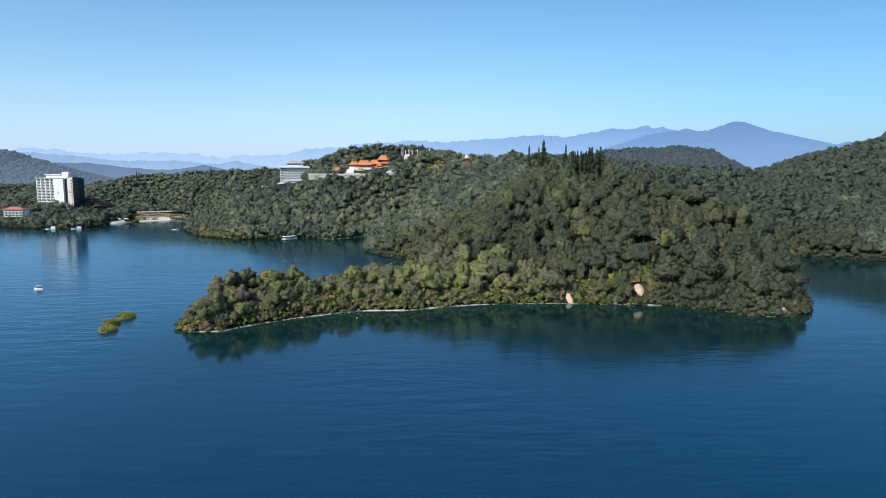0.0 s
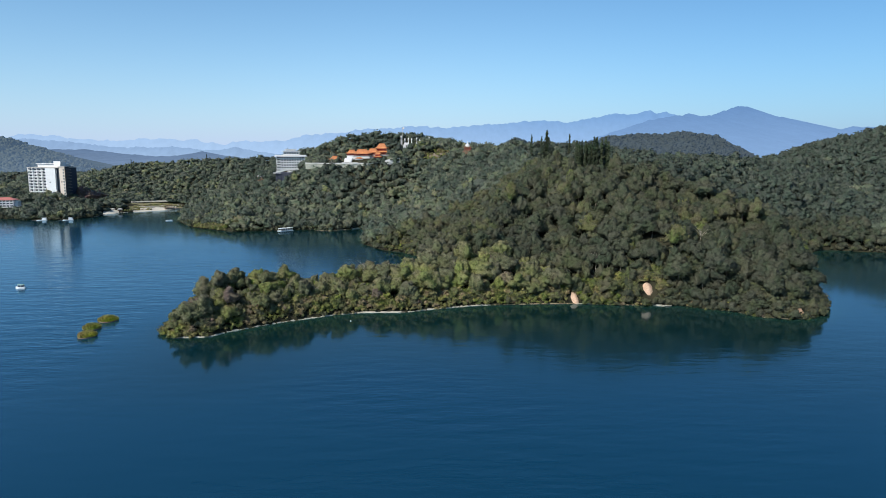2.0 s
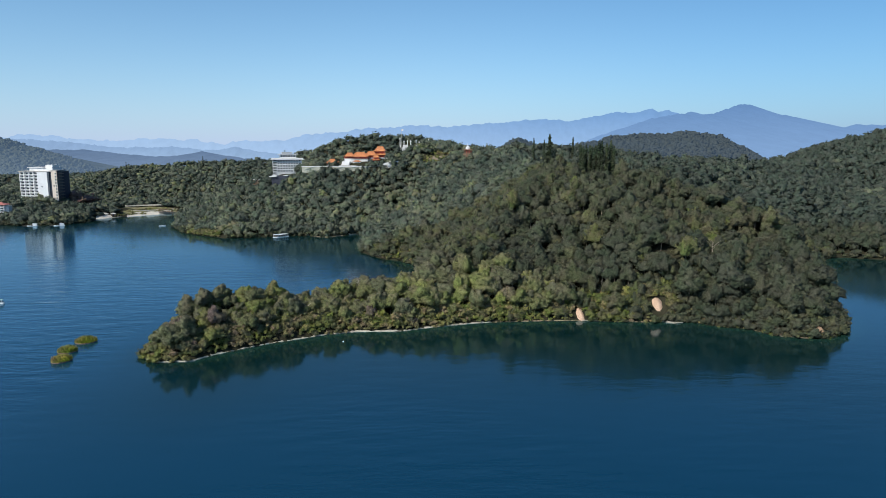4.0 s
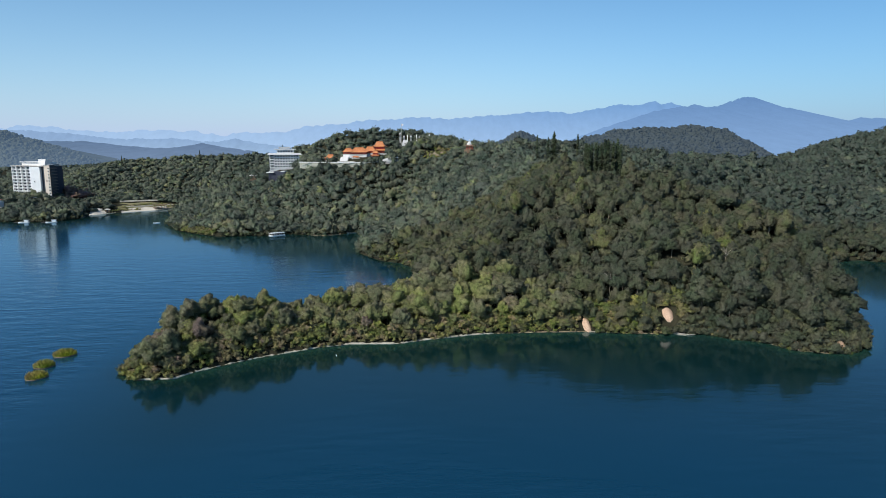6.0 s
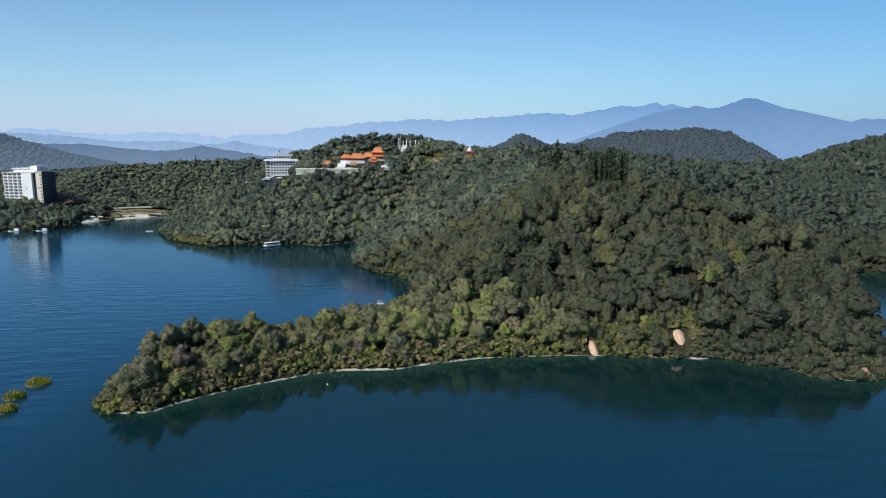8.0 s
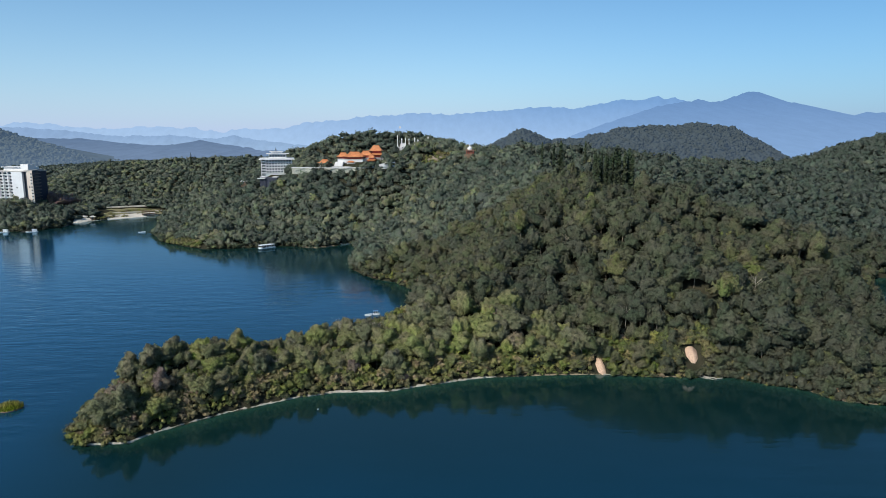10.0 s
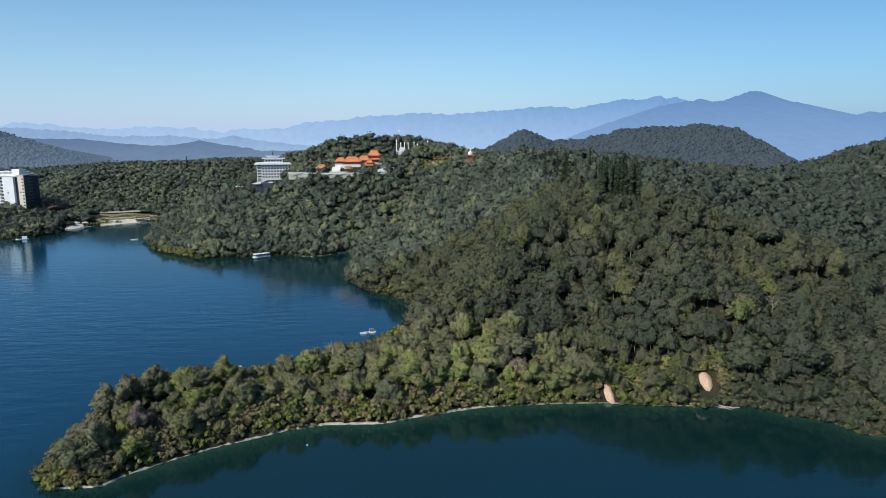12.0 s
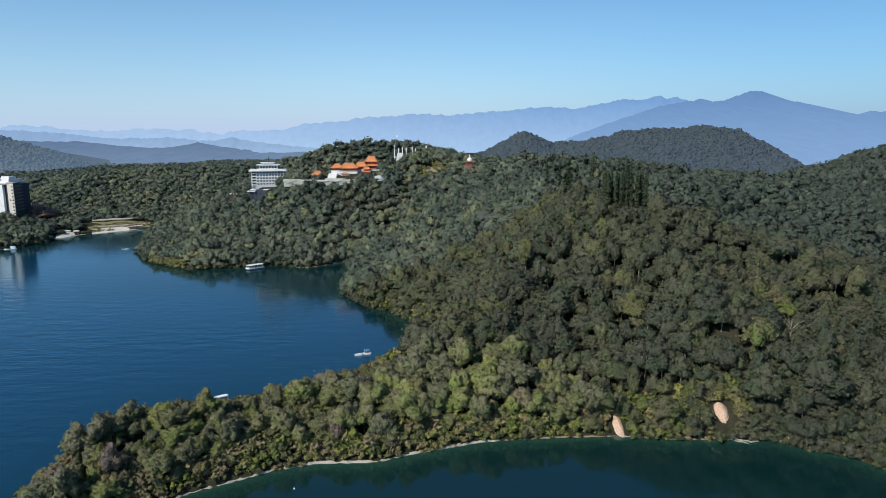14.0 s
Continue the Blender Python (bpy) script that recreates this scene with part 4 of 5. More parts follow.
earth_patch("earth_slip_1", "pale bare earth slip above the water", 87.2, 409.2, 2.2, 6.2, 4, earth, 1.0, 0.15)
earth_patch("earth_slip_2", "pinkish bare earth slip among green scrub", 130.6, 408.2, 2.7, 4.2, 9, earth, 1.6, 0.45)
earth_patch("earth_slip_3", "narrow streak of bare earth at the shore", 180.3, 371.6, 1.1, 4.4, 3, earth, 0.9)
point_earth = material("point_earth", (0.30, 0.20, 0.14), 0.95, 0.1, size=0.8, vary=0.3, bump=0.4, second=(0.16, 0.12, 0.08))
earth_patch("earth_slip_4", "streaked reddish earth bank at the point", 200.4, 368.6, 1.5, 4.6, 4, point_earth, 1.3)
earth_patch("earth_slip_5", "bare reddish earth bank at the point", 196.2, 369.6, 0.9, 4.4, 5, point_earth, 1.1)
earth_patch("earth_slip_6", "small bare earth streak at the point", 204.2, 367.8, 0.9, 3.6, 7, earth, 0.9)
earth_patch("earth_bank_1", "dry brown bank below the pavilion", 30, 928, 14, 7, 6, material("dry_bank", (0.24, 0.195, 0.16), 0.95, 0.1, size=2.5, vary=0.25, bump=0.4, second=(0.14, 0.12, 0.08)), 0.6)


def rim(name, line, width, high, mat, label, seed):
    """A low ledge of pale stones along the waterline."""
    rng = np.random.default_rng(seed)
    pts = []
    for (ax, ay), (bx, by) in zip(line, line[1:]):
        n = max(2, int(math.hypot(bx - ax, by - ay) / 1.3))
        pts += [(ax + (bx - ax) * k / n, ay + (by - ay) * k / n, -(by - ay), bx - ax) for k in range(n)]
    bm = bmesh.new()
    last = None
    for px, py, nx, ny in pts:
        m = math.hypot(nx, ny)
        nx, ny = nx / m, ny / m
        w, h = width * rng.uniform(0.45, 1.25), high * rng.uniform(0.5, 1.3)
        o = rng.uniform(-0.35, 0.25)
        row = [bm.verts.new((px + nx * d, py + ny * d, z)) for d, z in ((o - 0.5, -0.6), (o - 0.15, h * 0.7), (o + w * 0.5, h), (o + w, h * 1.1 + 0.1), (o + w + 0.5, -0.2))]
        if last:
            for k in range(4):
                bm.faces.new((last[k], row[k], row[k + 1], last[k + 1]))
        last = row
    ob = part(name, bm, mat, None)
    return tagged(ob, label, "shore rim", kind="structure")


rim("shore_rim_1", [(-100, 352.3), (-78, 369.3), (-51, 384.3), (-34, 389.2), (-24, 388.7), (-13, 388.6), (3, 395.3), (30, 403.2), (38, 403.8)], 1.1, 0.45, pale_stone, "pale stone ledge along the spit's waterline", 1)
rim("shore_rim_2", [(-133, 362), (-131, 352.2), (-122, 343.3), (-106, 344.3), (-100, 352.3)], 0.4, 0.4, pale_stone, "low broken rocks round the spit's tip", 3)
wet_earth = material("shore_earth", (0.24, 0.18, 0.12), 0.9, 0.2, size=1.0, vary=0.2, bump=0.4)
rim("shore_rim_3", [(38, 403.8), (62, 405.2), (86, 405.2), (106, 401.2), (131, 399.2), (146, 399.2), (158, 388.2), (170, 383.2), (178, 370.2), (190, 365.2), (201, 364.2), (213, 371)], 0.6, 0.25, wet_earth, "brown earthen waterline under the trees", 4)
rim("shore_rim_4", [(-428, 935), (-436, 965), (-413, 1002)], 3.0, 0.5, pale_stone, "pale sandy shore of the small bay", 5)
rim("shore_rim_5", [(-115, 772), (-97, 764.2), (-80, 778)], 0.9, 0.7, wet_earth, "brown rocky bank at the foot of the temple hill", 7)
rim("shore_rim_6", [(-75, 781.6), (-64, 790)], 2.4, 1.3, pale_stone, "pale rocky bank at the head of the cove", 6)


# ---- buildings ----
def block(bm, x0, x1, y0, y1, z0, z1):
    v = [bm.verts.new(p) for p in ((x0, y0, z0), (x1, y0, z0), (x1, y1, z0), (x0, y1, z0), (x0, y0, z1), (x1, y0, z1), (x1, y1, z1), (x0, y1, z1))]
    for f in ((0, 3, 2, 1), (4, 5, 6, 7), (0, 1, 5, 4), (1, 2, 6, 5), (2, 3, 7, 6), (3, 0, 4, 7)):
        bm.faces.new([v[k] for k in f])
    return bm


def solid(*spans):
    bm = bmesh.new()
    for sp in spans:
        block(bm, *sp)
    return bm


white_wall = material("white_plaster", (0.66, 0.65, 0.64), 0.7, 0.3, size=1.5, vary=0.06)
grey_wall = material("grey_cladding", (0.62, 0.63, 0.64), 0.6, 0.3, size=2.0, vary=0.06)
beige_wall = material("beige_cladding", (0.58, 0.50, 0.42), 0.7, 0.3, size=2.0, vary=0.08)
# balcony colour with the shade of the hotel's side put in
shade_wall = material("shaded_cladding", (0.20, 0.17, 0.16), 0.7, 0.3, size=2.0, vary=0.1)
# near black for dark parts, and for painted shade on the hotel's side
dark_wall = material("dark_and_shaded_cladding", (0.035, 0.04, 0.06), 0.6, 0.3, size=2.0, vary=0.1)
concrete = material("concrete", (0.45, 0.43, 0.40), 0.85, 0.2, size=1.2, vary=0.12, bump=0.2)
glass = material("window_glass", (0.03, 0.045, 0.06), 0.3, 0.25, size=3, vary=0.2)
orange_tile = material("orange_roof_tiles", (0.52, 0.195, 0.075), 0.5, 0.4, size=2.0, vary=0.22, bump=0.3)
red_wood = material("red_lacquer", (0.42, 0.06, 0.04), 0.5, 0.4, size=0.8, vary=0.15)
red_roof = material("red_metal_roof", (0.42, 0.15, 0.12), 0.55, 0.4, size=1.5, vary=0.12)
timber = material("weathered_timber", (0.22, 0.15, 0.10), 0.85, 0.2, size=0.6, vary=0.2, bump=0.3)
boat_white = material("white_hull", (0.78, 0.79, 0.80), 0.35, 0.5, size=2, vary=0.04)
boat_blue = material("blue_canvas", (0.10, 0.22, 0.42), 0.7, 0.3, size=1, vary=0.1)
dark_deck = material("dark_deck", (0.10, 0.09, 0.085), 0.8, 0.2, size=1, vary=0.2)
reed = leaf_material("reeds", [(0.0, (0.29, 0.29, 0.075)), (0.6, (0.38, 0.33, 0.11)), (1.0, (0.22, 0.25, 0.07))], own=(0, 1))


def repeat(mesh_ob, parent, name, places):
    """More pieces on the mesh of one."""
    for p in places:
        ob = new(name, mesh_ob.data)
        ob.parent = parent
        ob.location = p


def prism(bm, foot, z0, z1):
    low, up = [bm.verts.new((*p, z0)) for p in foot], [bm.verts.new((*p, z1)) for p in foot]
    n = len(foot)
    for k in range(n):
        bm.faces.new((low[k], low[(k + 1) % n], up[(k + 1) % n], up[k]))
    bm.faces.new(low[::-1])
    bm.faces.new(up)
    return bm


def along(bm, p, q, out0, out1, z0, z1):
    """A slab along the line p to q, from out0 to out1 metres to its right."""
    dx, dy = q[0] - p[0], q[1] - p[1]
    m = math.hypot(dx, dy)
    nx, ny = dy / m, -dx / m
    return prism(bm, [(p[0] + nx * out0, p[1] + ny * out0), (p[0] + nx * out1, p[1] + ny * out1), (q[0] + nx * out1, q[1] + ny * out1), (q[0] + nx * out0, q[1] + ny * out0)], z0, z1)


def tall_hotel():
    m = Matrix.Translation((-565, 1030, 19)) @ Matrix.Rotation(radians(-14.5), 4, "Z") @ Matrix.Diagonal((0.83, 0.85, 1, 1))
    t = thing("hotel", m, "tall white and beige hotel among trees by the lake", "building")
    floors, step, top = 10, 4.3, 44.0
    part("wall", solid((0, 37, 3.4, 40, -8, top), (0, 1.0, 0, 3.4, -8, top), (36, 37, 0, 3.4, -8, top)), white_wall, t, "white balconied wing")
    for u in (9.2, 18.4, 27.6):
        part("fin", solid((u - 0.7, u + 0.7, 0, 3.4, 6, top)), white_wall, t)
    for k in range(1, floors):
        part("balcony", solid((1.0, 36, 0.1, 3.4, k * step + 0.6, k * step + 1.0), (1.0, 36, 0.1, 0.35, k * step + 1.0, k * step + 1.9)), white_wall, t)
    pane = None
    for k in range(1, floors):
        for j in range(4):
            at = (4.9 + j * 9.1, 3.3, k * step + 1.1)
            if pane is None:
                pane = part("window", solid((-3.6, 3.6, 0, 0.1, 0, 2.7)), glass, t, "dark glazed balcony window")
                pane.location = at
            else:
                repeat(pane, t, "window", [at])
    b = part("wall", solid((37, 57, -1.5, 40, -8, top - 0.5)), grey_wall, t, "plain pale grey end wall")
    for u in (42.0, 49.0):
        part("window", solid((u, u + 5, -1.6, -1.45, 3, 9)), glass, b, "dark lobby window")
    part("window", solid((44.5, 46.5, -1.6, -1.45, 22, 24)), glass, b, "small dark window")
    part("wall", solid((57, 64, 2.5, 40, -8, top - 0.2)), dark_wall, t, "dark glazed recess")
    for k in range(1, floors):
        part("window", solid((57.4, 63.6, 2.35, 2.5, k * step + 0.9, k * step + 3.9)), glass, t, "blue-grey glass pane")
    e, f = (75.0, 0.0), (75 - 0.44 * 46, 0.9 * 46)
    c = part("wall", prism(bmesh.new(), [(64, 0), e, f, (f[0] - 11, f[1])], -8, top + 1.5), beige_wall, t, "beige stone-clad corner wing")
    part("window", solid((67.0, 69.0, -0.12, 0.0, 23, 25)), glass, c, "small dark window")
    part("window", solid((66, 72, -0.82, -0.7, 0.5, 4.8)), glass, c, "dark doorway glazing")
    for k in range(1, floors):
        part("window", solid((71.2, 74.2, -0.14, 0.0, k * step + 1.6, k * step + 3.4)), glass, c, "dark corner window")
        part("sill", solid((70.8, 74.8, -0.5, 0.0, k * step + 1.0, k * step + 1.5)), white_wall, c)
    part("plinth", solid((63.5, 75.4, -0.7, -0.02, -8, 5.5)), white_wall, c, "white ground-floor front")
    part("canopy", solid((57, 64, -3.0, 2.4, 6.0, 6.8)), white_wall, t, "white entrance canopy")
    # this side's shade is in its wall and balcony colours
    part("wall", along(bmesh.new(), (e[0] - 0.8, e[1] + 1.6), f, 0.02, 0.5, 2, top + 1.4), dark_wall, t, "side wall coloured dark to look shaded")
    for k in range(floors):
        bm = along(bmesh.new(), (e[0] - 0.8, e[1] + 1.6), f, 0.5, 2.3, k * step + 1.6, k * step + 2.0)
        along(bm, (e[0] - 0.8, e[1] + 1.6), f, 2.1, 2.3, k * step + 2.0, k * step + 2.9)
        part("balcony", bm, shade_wall, t, "balcony coloured brownish-grey to look shaded")
        for j in range(7):
            a, q = 0.06 + j * 0.134, 0.06 + j * 0.134 + 0.1
            p0 = (e[0] + (f[0] - e[0]) * a, e[1] + (f[1] - e[1]) * a)
            p1 = (e[0] + (f[0] - e[0]) * q, e[1] + (f[1] - e[1]) * q)
            part("window", along(bmesh.new(), p0, p1, 0.5, 0.62, k * step + 2.1, k * step + 4.7), glass, t)
    part("roof", solid((-1, 65, -0.8, 41, top, top + 0.9)), concrete, t, "thin pale flat roof")
    part("roof", prism(bmesh.new(), [(62.5, -1), (76.5, -1), (f[0] + 2, f[1] + 1), (f[0] - 12.5, f[1] + 1)], top + 1.5, top + 2.3), concrete, t, "thin pale flat roof")
    part("penthouse", solid((14, 60, 8, 30, top + 0.9, top + 6), (12, 46, 6, 32, top + 5.4, top + 6.2)), white_wall, t, "white rooftop storey")
    part("lift_tower", solid((46, 60, 9, 22, top + 6, top + 9.5)), white_wall, t, "white rooftop machine room")


def guesthouse():
    m = Matrix.Translation((-174, 970, 62)) @ Matrix.Rotation(radians(10), 4, "Z")
    t = thing("guesthouse", m, "white five-storey building with wide flat eaves", "building")
    part("wall", solid((-14, 19, -8, 9, -12, 18.2), (-19.5, -14, -4.5, 9, -12, 18.2)), white_wall, t, "white plastered walls")
    part("wall", solid((-19.5, -18.7, -8, -4.5, -12, 18.2)), white_wall, t)
    for k in range(5):
        z = 1.6 + k * 3.4
        part("balcony", solid((-18.7, -14, -8.2, -4.5, z, z + 0.35), (-18.7, -14, -8.2, -8.0, z + 0.35, z + 1.2)), white_wall, t)
        part("window", solid((-18.5, -14.2, -4.6, -4.45, z + 0.4, z + 2.8)), glass, t, "dark balcony opening")
        part("ledge", solid((-14, 19.3, -8.5, -8, z - 0.4, z - 0.1)), white_wall, t)
    pane = None
    for k in range(5):
        for j in range(9):
            at = (-11.6 + j * 3.5, -8.08, 2.1 + k * 3.4)
            if pane is None:
                pane = part("window", solid((-1.05, 1.05, 0, 0.1, 0.0, 1.9)), glass, t, "dark window")
                pane.location = at
            else:
                repeat(pane, t, "window", [at])
    part("roof", solid((-22, 22, -11, 12, 18.2, 19.1), (-21, 21, -10, 11, 19.1, 20.4)), white_wall, t, "wide flat white eaves")
    part("upper_storey", solid((-10, 12, -6, 7, 20.4, 25.2)), white_wall, t)
    for j in range(6):
        part("window", solid((-8.6 + j * 3.4, -6.6 + j * 3.4, -6.1, -6.0, 21.6, 24)), glass, t)
    part("roof", solid((-13, 15, -8, 9, 25.2, 26)), white_wall, t, "flat white upper roof")
    part("lantern", solid((-7, 7, -4, 5, 26, 28), (-8.5, 8.5, -5.2, 6.2, 28, 28.6)), white_wall, t, "small white rooftop lantern")


def annex():
    m = Matrix.Translation((-178, 940, 50.5)) @ Matrix.Rotation(radians(-10), 4, "Z")
    t = thing("annex", m, "small white house with dark terrace below the guesthouse", "building")
    part("wall", solid((-11, 11, -4, 6, -6, 9)), dark_wall, t, "dark shaded glazed front")
    part("terrace", solid((-13, -3, -7, -4, 7.6, 8.4)), white_wall, t, "white terrace parapet")
    part("roof", solid((-11, -4, -3, 6, 9, 9.8)), white_wall, t, "flat white roof")
    part("roof", solid((5, 11, -3, 6, 9, 9.9)), white_wall, t, "flat white roof")
    for j in range(4):
        part("post", solid((-10 + j * 5.5, -9.5 + j * 5.5, -6.5, -6, -4, 7.2)), dark_wall, t)


def curved_roof(w, d, h, flare, seg=14):
    """A swept hip roof with upturned corners, with thickness."""
    bm = bmesh.new()
    top, low = [], []
    for j in range(seg + 1):
        for i in range(seg + 1):
            u, v = 2 * i / seg - 1, 2 * j / seg - 1
            e = max(abs(v), (abs(u) - 0.45) / 0.55 if abs(u) > 0.45 else 0)
            z = h * (1 - e) ** 1.35 + flare * (abs(u) ** 6) * (abs(v) ** 3) + 0.12 * flare * e
            top.append(bm.verts.new((u * w / 2, v * d / 2, z)))
            low.append(bm.verts.new((u * w / 2 * 0.985, v * d / 2 * 0.985, min(z, flare) - 0.45)))
    n = seg + 1
    for j in range(seg):
        for i in range(seg):
            k = j * n + i
            bm.faces.new((top[k], top[k + 1], top[k + n + 1], top[k + n]))
            bm.faces.new((low[k], low[k + n], low[k + n + 1], low[k + 1]))
    edge = [i for i in range(n)] + [j * n + seg for j in range(1, n)] + [seg * n + i for i in range(seg - 1, -1, -1)] + [j * n for j in range(seg - 1, 0, -1)]
    for a, b in zip(edge, edge[1:] + edge[:1]):
        bm.faces.new((top[a], low[a], low[b], top[b]))
    return bm


def temple_hall(x0, y0, z0, turn, w, d, wall_h, roof_h, label, tiers=1, cols=6):
    t = thing("temple_hall", pose(x0, y0, z0, 0, 0, turn), label, "temple", "temple halls")
    part("platform", solid((-w * 0.5, w * 0.5, -d * 0.5, d * 0.5, -0.3, 0.6)), concrete, t, "pale stone platform")
    part("podium", solid((-w * 0.47, w * 0.47, -d * 0.46, d * 0.46, -7, -0.3)), white_wall, t, "white lower storey")
    part("wall", solid((-w * 0.4, w * 0.4, -d * 0.36, d * 0.36, 0.6, wall_h + 0.5)), red_wood, t, "dark red hall walls")
    for k in range(cols):
        cx = -w * 0.44 + w * 0.88 * k / (cols - 1)
        bm = bmesh.new()
        bmesh.ops.create_cone(bm, cap_ends=True, segments=8, radius1=0.35, radius2=0.32, depth=wall_h, matrix=Matrix.Translation((cx, -d * 0.43, 0.6 + wall_h / 2)))
        part("column", bm, red_wood, t)
    z = wall_h + 0.4
    for k in range(tiers):
        q = 1 - 0.28 * k
        r = part("roof", curved_roof(w * 1.16 * q, d * 1.22 * q, roof_h * (0.6 if k < tiers - 1 else 1), 1.0), orange_tile, t, "orange glazed tile roof with upturned eaves")
        r.location.z = z
        z += roof_h * 0.6
        if k < tiers - 1:
            part("upper_wall", solid((-w * 0.3, w * 0.3, -d * 0.26, d * 0.26, z - roof_h * 0.4, z + 1.4)), red_wood, t)
            z += 1.2
    part("ridge", solid((-w * 0.26 * q, w * 0.26 * q, -0.35, 0.35, z + roof_h * 0.38, z + roof_h * 0.38 + 0.7)), orange_tile, t, "raised roof ridge")
    return t


weathered_wall = material("weathered_wall", (0.36, 0.36, 0.31), 0.85, 0.2, size=2.2, vary=0.3, bump=0.3, second=(0.24, 0.25, 0.20))


def stone_wall():
    t = thing("terrace_wall", pose(0, 0, 0), "long white terrace wall below the temple", "wall")
    pts = [(-148, 931, 66, 72.6), (-127, 926, 65, 71.4), (-106, 921, 65, 71.4), (-88, 917, 66, 71.6), (-70, 914, 67, 71.8), (-52, 914, 69, 73.6), (-34, 916, 72, 77.6), (-22, 920, 74, 79.4)]
    for (ax, ay, a0, a1), (bx, by, b0, b1) in zip(pts, pts[1:]):
        bm = bmesh.new()
        ring = []
        for px, py, z0, z1 in ((ax, ay, a0, a1), (bx, by, b0, b1)):
            ring.append([bm.verts.new((px, py - 0.6, z0 - 2)), bm.verts.new((px, py - 0.4, z1)), bm.verts.new((px, py + 0.4, z1)), bm.verts.new((px, py + 0.6, z0 - 2))])
        for k in range(4):
            bm.faces.new((ring[0][k], ring[1][k], ring[1][(k + 1) % 4], ring[0][(k + 1) % 4]))
        bm.faces.new(ring[0][::-1])
        bm.faces.new(ring[1])
        part("wall_panel", bm, weathered_wall if ax < -60 else white_wall, t, "weathered grey-green concrete" if ax < -60 else "")
        part("coping", solid((min(ax, bx), max(ax, bx), min(ay, by) - 0.2, min(ay, by) + 0.3, min(a1, b1) + 0.02, min(a1, b1) + 0.9)), white_wall, t)


def court():
    t = thing("temple_court", pose(-84, 929, 71, 0, 0, -6), "pale paved temple forecourt with broad steps and gate", "forecourt")
    part("paving", solid((-15, 15, -5, 12, -4, 2.2)), concrete, t, "pale stone paving")
    for k in range(7):
        part("step", solid((-12, -2, -5 + k * 1.1, 7, 2.2 + k * 0.75, 2.95 + k * 0.75)), white_wall, t)
    gate = part("gate", solid((3, 4, 0, 1, 2.2, 7), (7.2, 8.2, 0, 1, 2.2, 7.6), (11.4, 12.4, 0, 1, 2.2, 7), (2.6, 12.8, -0.1, 1.1, 5.4, 6.3)), white_wall, t, "white stone gateway")
    r = part("gate_roof", curved_roof(11, 3.4, 1.7, 0.6), orange_tile, gate, "small pinkish-red tiled roof")
    r.location = (7.7, 0.5, 7.2)


def monument():
    t = thing("monument_base", pose(-9, 996, 93.5), "white stone monument base on the hilltop", "monument")
    bm = prism(bmesh.new(), [(-9.5, -4), (1.5, -4), (1.5, 4), (-9.5, 4)], -4, 6.5)
    for v in bm.verts:
        if v.co.z > 0:
            v.co.x = -4 + (v.co.x + 4) * 0.62
    part("plinth", bm, white_wall, t, "white tapering plinth")
    part("parapet", solid((-10.5, 3.0, -4.6, -4.1, 0.5, 1.7)), white_wall, t)


def pillar(x0, y0, z0, h):
    t = thing("white_pillar", pose(x0, y0, z0), "slim white stone pillar with pointed top", "pillar", "white pillars on the hilltop")
    part("base", solid((-1.1, 1.1, -1.1, 1.1, -3, 1.2)), white_wall, t)
    bm = bmesh.new()
    bmesh.ops.create_cone(bm, cap_ends=True, segments=8, radius1=0.62, radius2=0.45, depth=h - 3, matrix=Matrix.Translation((0, 0, 1.2 + (h - 3) / 2)))
    part("shaft", bm, white_wall, t)
    bm = bmesh.new()
    bmesh.ops.create_cone(bm, cap_ends=True, segments=8, radius1=1.0, radius2=0.05, depth=2.6, matrix=Matrix.Translation((0, 0, h - 1.8 + 1.2)))
    part("cap", bm, white_wall, t)
    return t


def stupa():
    t = thing("domed_pavilion", pose(65.7, 887, 88), "round brown pavilion with white dome and finial", "pavilion")
    part("terrace", solid((-6, 6, -4.6, 4.6, -4, 0.8)), timber, t, "brown earthen terrace")
    part("wall", solid((-3.4, 3.4, -3, 3, 0.8, 5.0)), timber, t, "brown shaded hall")
    for k in range(5):
        part("post", solid((-4.2 + k * 2.0, -3.8 + k * 2.0, -4.0, -3.6, 0.8, 5.2)), red_wood, t)
    part("roof", curved_roof(11, 9.5, 2.0, 0.5), material("brown_tiles", (0.25, 0.13, 0.08), 0.6, 0.3, size=0.8), t, "brown tiled roof").location.z = 5.0
    bm = bmesh.new()
    bmesh.ops.create_uvsphere(bm, u_segments=20, v_segments=12, radius=2.9, matrix=Matrix.Translation((0, 0, 6.8)))
    part("dome", bm, white_wall, t, "white dome")
    bm = bmesh.new()
    bmesh.ops.create_cone(bm, cap_ends=True, segments=10, radius1=0.9, radius2=0.08, depth=4.0, matrix=Matrix.Translation((0, 0, 11.2)))
    part("finial", bm, white_wall, t)


def lake_house():
    t = thing("lake_house", pose(-559, 962, 11.5, 0, 0, 6), "white house with red hipped roof near the lake", "house")
    part("wall", solid((-12, 12, -6, 7, -5, 9.6)), white_wall, t)
    for k in range(3):
        part("balcony", solid((-12.4, 12.4, -7.4, -6, k * 3.3 - 0.2, k * 3.3 + 0.1), (-12.4, 12.4, -7.4, -7.2, k * 3.3 + 0.1, k * 3.3 + 1.0)), white_wall, t)
        for j in range(5):
            part("window", solid((-10.6 + j * 4.5, -7.6 + j * 4.5, -6.1, -6, k * 3.3 + 0.4, k * 3.3 + 2.5)), glass, t)
    part("roof", curved_roof(28, 17, 3.4, 0.1), red_roof, t, "weathered red hipped roof").location.z = 9.9
    part("side_wing", solid((12, 16, -4, 6, -5, 8)), white_wall, t, "pale side wing")


